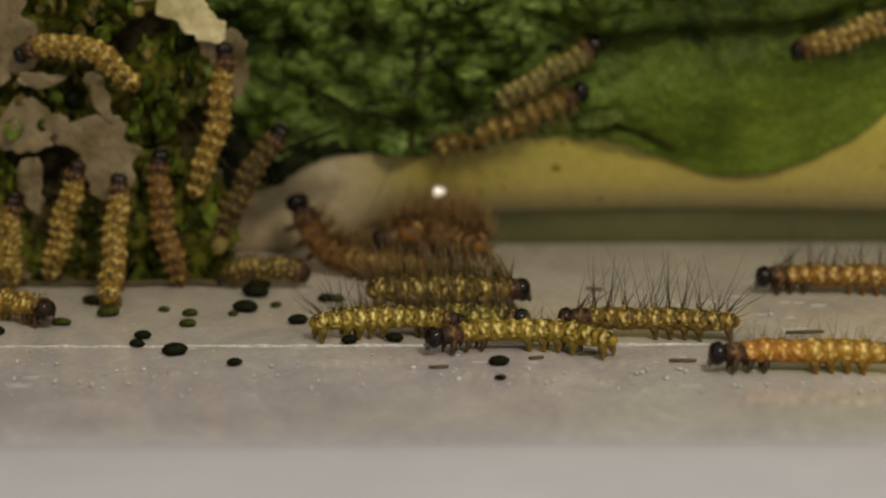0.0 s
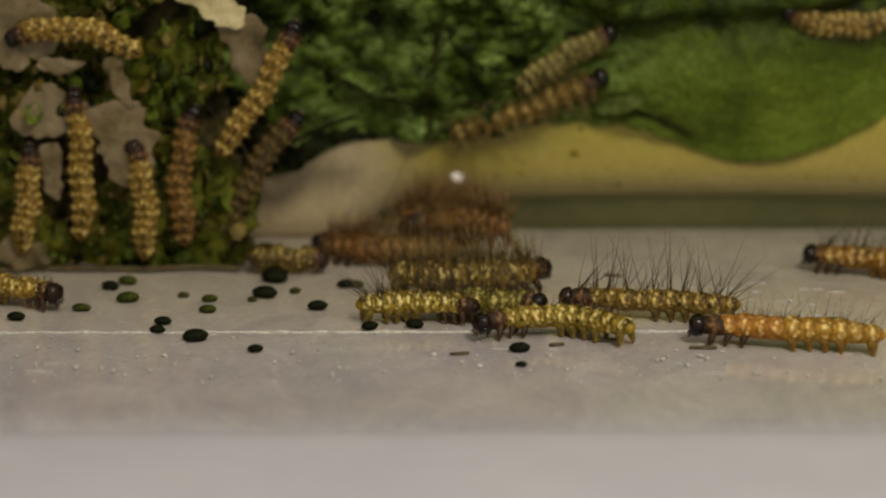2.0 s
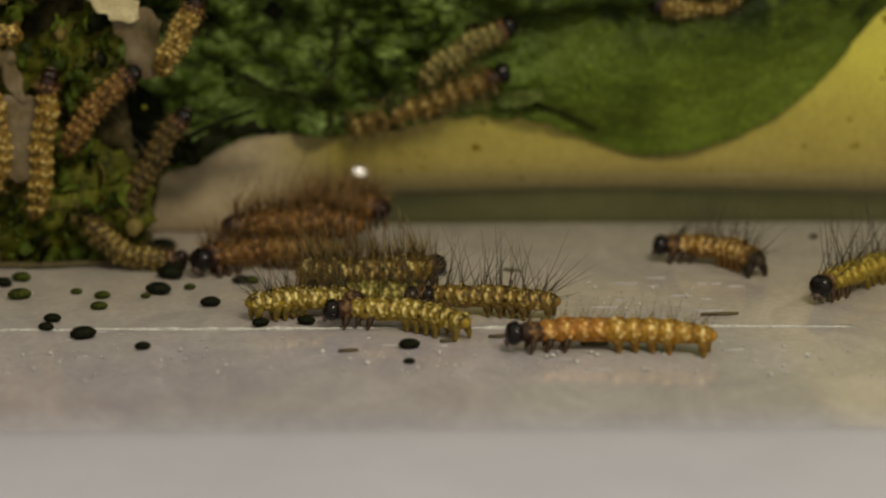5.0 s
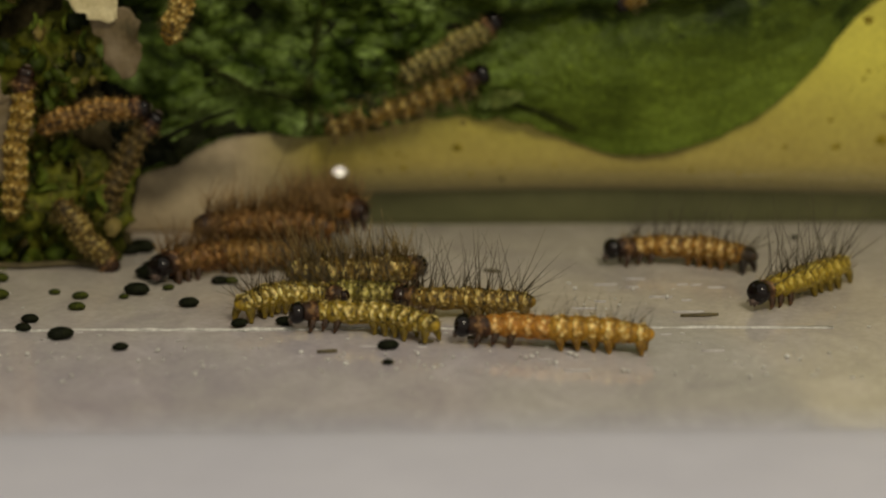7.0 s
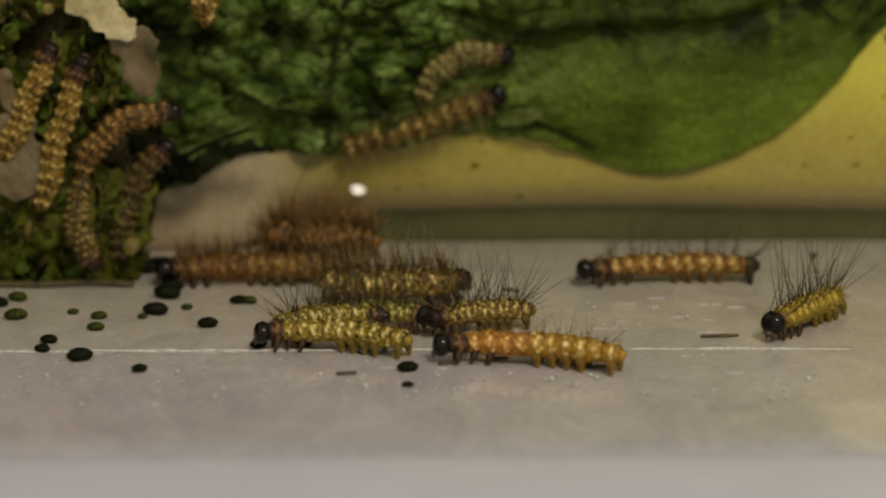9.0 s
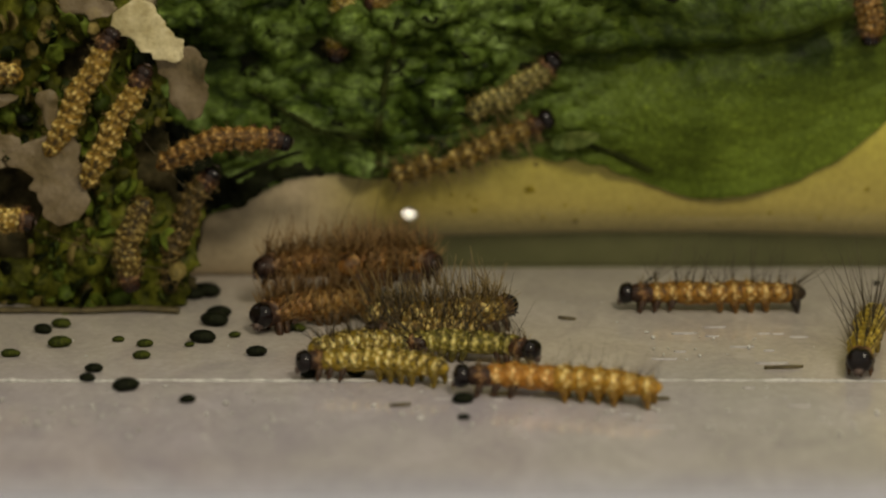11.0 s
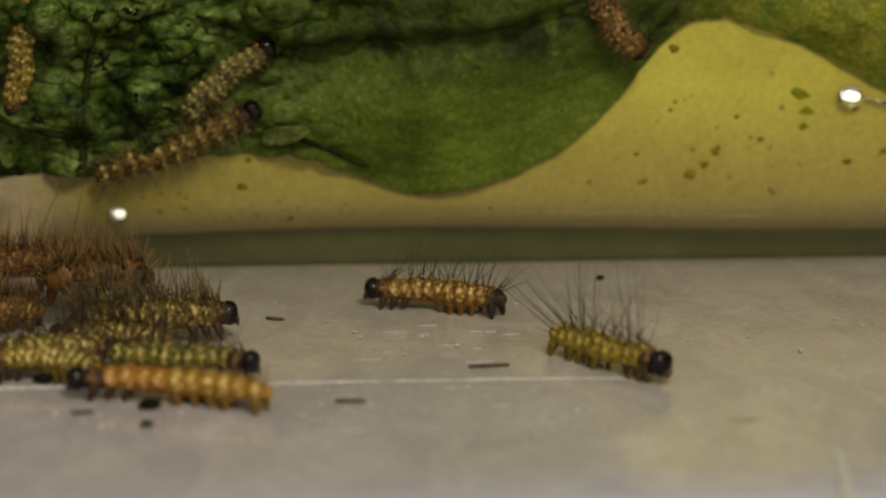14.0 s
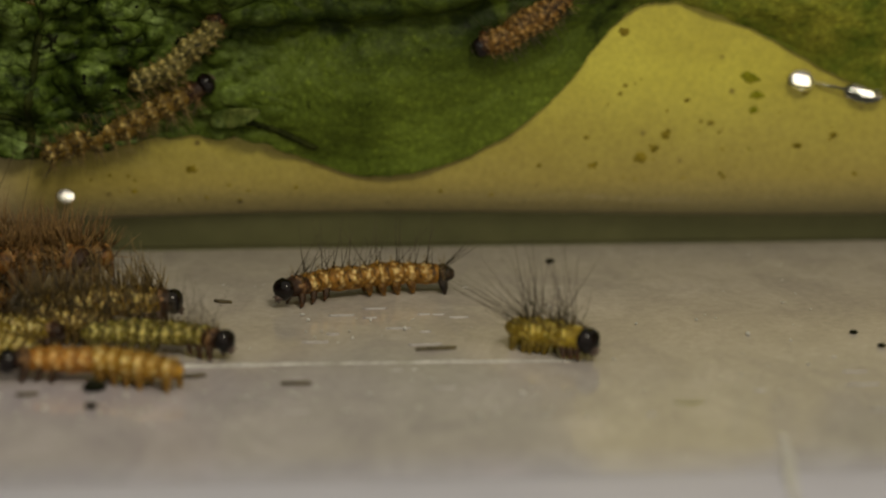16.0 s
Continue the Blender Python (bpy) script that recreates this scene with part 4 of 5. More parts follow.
def tube(points, sides):
    """Rings round a leg: x, y, z, radius for each."""
    return [[(x + r * math.cos(2 * math.pi * k / sides), y + r * math.sin(2 * math.pi * k / sides), z) for k in range(sides)] for x, y, z, r in reversed(points)]


def leg_mesh(hue, true_leg):
    key = ("leg", hue, true_leg)
    if key not in CACHE:
        s = Soup()
        if true_leg:
            s.rings(tube(((-0.06, -0.06, 0.25, 0.21), (0.0, 0.1, 0.02, 0.2), (0.06, 0.2, -0.16, 0.17), (0.08, 0.22, -0.24, 0.16), (0.12, 0.24, -0.42, 0.1), (0.2, 0.22, -0.56, 0.03)), 8))
        else:
            s.rings(tube(((0.04, -0.1, 0.3, 0.3), (0.02, 0.06, 0.04, 0.27), (-0.02, 0.14, -0.16, 0.22), (-0.06, 0.19, -0.34, 0.155), (-0.08, 0.2, -0.46, 0.11), (-0.08, 0.2, -0.55, 0.1)), 9))
        CACHE[key] = s.mesh("leg", [CLAW if true_leg else SKINS[hue][1]])
    return CACHE[key]


def head_mesh(black):
    """Two rounded cheeks with a seam, a small mouth and jaws."""
    key = ("head", black)
    if key not in CACHE:
        s = Soup()
        rings = []
        for j in range(1, 14):
            a = math.pi * j / 14
            ring = []
            for n in range(22):
                q = 2 * math.pi * n / 22
                x, y, z = 0.44 * math.sin(a) * math.cos(q), 0.56 * math.sin(a) * math.sin(q), -0.54 * math.cos(a)
                seam = 1 - 0.13 * math.exp(-(y / 0.09) ** 2) * (1 if z > -0.1 else 0.4)
                rough = 1 + 0.07 * noise.noise(Vector((4 * x, 4 * y, 4 * z)))
                taper = 1 - 0.16 * max(0.0, -z / 0.54)
                ring.append((x * seam * rough + 0.12 * max(0, -z), y * rough * taper, z * seam * rough))
            rings.append(ring)
        s.rings(rings)
        s.ball((0.33, 0, -0.36), 0.19, 1, (0.8, 1.3, 0.8), 10, 6)
        for side in (-1, 1):
            s.spike((0.34, 0.13 * side, -0.42), (0.4, 0.1 * side, -0.55), 0.07, 1, 6, 0.5)
            s.spike((0.33, 0.27 * side, -0.32), (0.43, 0.31 * side, -0.4), 0.035, 1, 5, 0.5)
        CACHE[key] = s.mesh("head", [HEAD if black else HEAD_BROWN, MOUTH])
    return CACHE[key]


def caterpillar(label, hue, hair=2.4, count=11, black=True, plate=False, size=1.0, rear="", stout=1.0, skull=1.06, splay=False):
    """A caterpillar in rigid pieces: head and segments, each with bristles and legs. Returns the base and its pieces from tail to head."""
    root = new("caterpillar")
    tagged(root, label, "caterpillar", "caterpillars")
    pieces = []
    for k in range(SEGMENTS):
        own = rear if rear and k < (8 if rear == "lime" else 6) else hue
        seg = child("segment", segment_mesh("plate" if plate and k == 0 else "collar" if k == 10 else own, k, len(label) % 3), root, "dark tail plate" if plate and k == 0 else "")
        pieces.append(seg)
        child("bristle_tuft", hair_mesh(k, hair, count, RUSTY if hue == "red" and count > 16 else HAIR, splay), seg, "fine dark bristles")
        if k in (0, 2, 3, 4, 5, 8, 9, 10):
            for side in (-1, 1):
                child("leg", leg_mesh("plate" if plate and k == 0 else own, k > 7), seg, "", pose(0, 0.3 * side * MM, -0.38 * MM) @ Matrix.Diagonal((1, side, 1, 1)))
    pieces.append(child("head", head_mesh(black), root, "glossy black head" if black else "dark brown head"))
    for k, piece in enumerate(pieces):
        plump = stout * size * (1 + 0.055 * math.sin(2.1 * k + len(label)) + 0.03 * math.sin(4.7 * k))
        piece.scale = (size, plump, plump) if k < SEGMENTS else (skull * size,) * 3
    return root, pieces


def spine_pose(plane, depth, row, s):
    """The pose of a piece at s along the body (0 tail, 1 head). Rows: seconds, centre, heading, length, bend."""
    t, u, v, heading, length, bend, *rear = row
    u0 = round(length)
    a = math.radians(heading)
    d, n = Vector((math.cos(a), math.sin(a))), Vector((-math.sin(a), math.cos(a)))
    p = Vector((u, v)) + d * length * (s - 0.5) + n * (bend * 4 * s * (1 - s) + 0.09 * math.sin(15 * s + 3 * depth + u0))
    g = (d * length + n * bend * 4 * (1 - 2 * s)).normalized()
    if plane == "floor":
        over = max(0.0, s - 0.5) * 2
        lift = rear[0] if rear else 0.0
        slope = 4 * lift * over / length
        at, ahead = Vector((p.x, p.y, depth + lift * over ** 2)), Vector((g.x, g.y, slope)).normalized()
        up = ahead.cross(Vector((0, 0, 1)).cross(ahead)).normalized()
    else:
        trail = rear[0] if rear else 0.0
        z = max(0.75, p.y) if trail else p.y
        at, ahead = Vector((p.x, depth - trail * (1 - s) ** 2, z)), Vector((g.x, 2 * trail * (1 - s) / length, g.y)).normalized()
        right = ahead.cross(Vector((0, -1, 0))).normalized()
        up = right.cross(ahead).normalized()
    side = up.cross(ahead)
    turn = Matrix((ahead, side, up)).transposed().to_4x4()
    return Matrix.Translation(at * MM) @ turn


CREW = {}


def crew():
    """Everyone in the tub: name, plane, height or depth, then the looks."""
    hairy = "orange caterpillar with long dark bristles on the plastic floor"
    climb = "spotted tan caterpillar climbing the gnawed leaf"
    looks = {
        "A": ("floor", 0.95, "plump orange caterpillar crawling on the plastic floor", "orange", 1.6, 3, True),
        "B": ("floor", 0.95, "yellow black-dotted caterpillar crawling on the plastic floor", "yellow", 1.2, 4, True),
        "C": ("floor", 0.95, "pale yellow dotted caterpillar resting beside frass pellets", "yellow", 2.4, 13, False),
        "D": ("floor", 0.95, "brown caterpillar with long stiff bristles on the floor", "brown", 3.2, 11, False),
        "E": ("floor", 0.95, "olive green caterpillar with black head in the pile", "olive", 2.4, 11, True),
        "F": ("floor", 1.35, "olive brown bristly caterpillar within the pile", "brown", 2.0, 17, True),
        "G": ("floor", 0.95, "reddish brown caterpillar with black head beside the pile", "red", 1.4, 17, True),
        "H": ("floor", 2.3, "dark reddish caterpillar lying on top of the pile", "red", 1.6, 18, False),
        "I": ("floor", 0.95, hairy, "amber", 2.8, 7, True),
        "J": ("floor", 0.95, "short olive green caterpillar with shining black head", "lime", 3.7, 7, True),
        "L1": ("wall", 18.5, climb, "tan", 0.6, 6, False),
        "L2": ("wall", 18.7, climb, "tan", 0.6, 6, False),
        "L3": ("wall", 18.8, climb, "rust", 0.6, 6, True),
        "L4": ("wall", 19.2, climb, "tan", 0.6, 6, True),
        "L5": ("wall", 19.8, "dim brown caterpillar on the shaded leaf edge", "deep_shade_brown", 0.6, 6, True),
        "L6": ("wall", 18.3, "tan caterpillar arched across the gnawed leaf", "tan", 0.6, 6, True),
        "L7": ("wall", 18.3, climb, "tan", 0.6, 6, False),
        "L8": ("floor", 0.95, "tan caterpillar on the floor under the gnawed leaf", "tan", 0.6, 6, False),
        "L9": ("wall", 18.4, "dim brown caterpillar creeping out under the gnawed leaf", "shaded_brown", 0.6, 6, False),
        "K": ("floor", 2.7, "rusty brown bristly caterpillar humped over the pile", "red", 1.4, 24, False),
        "P": ("wall", 25.0, "brown caterpillar with black head on the green leaf", "brown", 0.7, 6, True),
        "Q": ("wall", 18.2, "tan caterpillar with black head among gnawed leaf shreds", "tan", 0.6, 6, True),
        "M1": ("wall", 24.9, "pale grey brown caterpillar on the green leaf", "dun", 0.5, 5, True),
        "M2": ("wall", 25.2, "brown bristly caterpillar along the green leaf's edge", "brown", 1.5, 22, True),
        "M3": ("wall", 24.7, "golden brown caterpillar high on the green leaf", "brown", 1.1, 12, True),
        "N": ("wall", 24.4, "brown bristly caterpillar near the yellow leaf", "rust", 1.4, 12, True),
        "R": ("wall", 25.2, "dim brown caterpillar peering over the leaf's upper edge", "shaded_brown", 1.2, 8, True),
        "O": ("wall", 25.0, "yellow dotted caterpillar hanging head down on leaf", "yellow", 0.6, 6, True),
    }
    for key, (plane, depth, label, hue, hair, count, black) in looks.items():
        rear, stout = {"A": ("gold", 1.0), "J": ("lime", 0.92), "F": ("brown", 1.08), "K": ("", 1.2), "G": ("rust", 1.2), "H": ("red", 1.1)}.get(key, ("", 1.0))
        CREW[key] = (plane, depth, caterpillar(label, hue, hair, count, black, key == "I", {"H": 1.3, "F": 1.25, "G": 1.15, "K": 1.25, "J": 1.14, "A": 1.06, "I": 1.06, "M3": 1.08, "N": 1.15}.get(key, 1.0), rear, stout, {"H": 0.8, "K": 0.7, "F": 0.95, "G": 1.15, "C": 0.6, "M1": 1.05, "M2": 1.1}.get(key, 0.9 if plane == "wall" else 1.06), plane == "wall"))


crew()


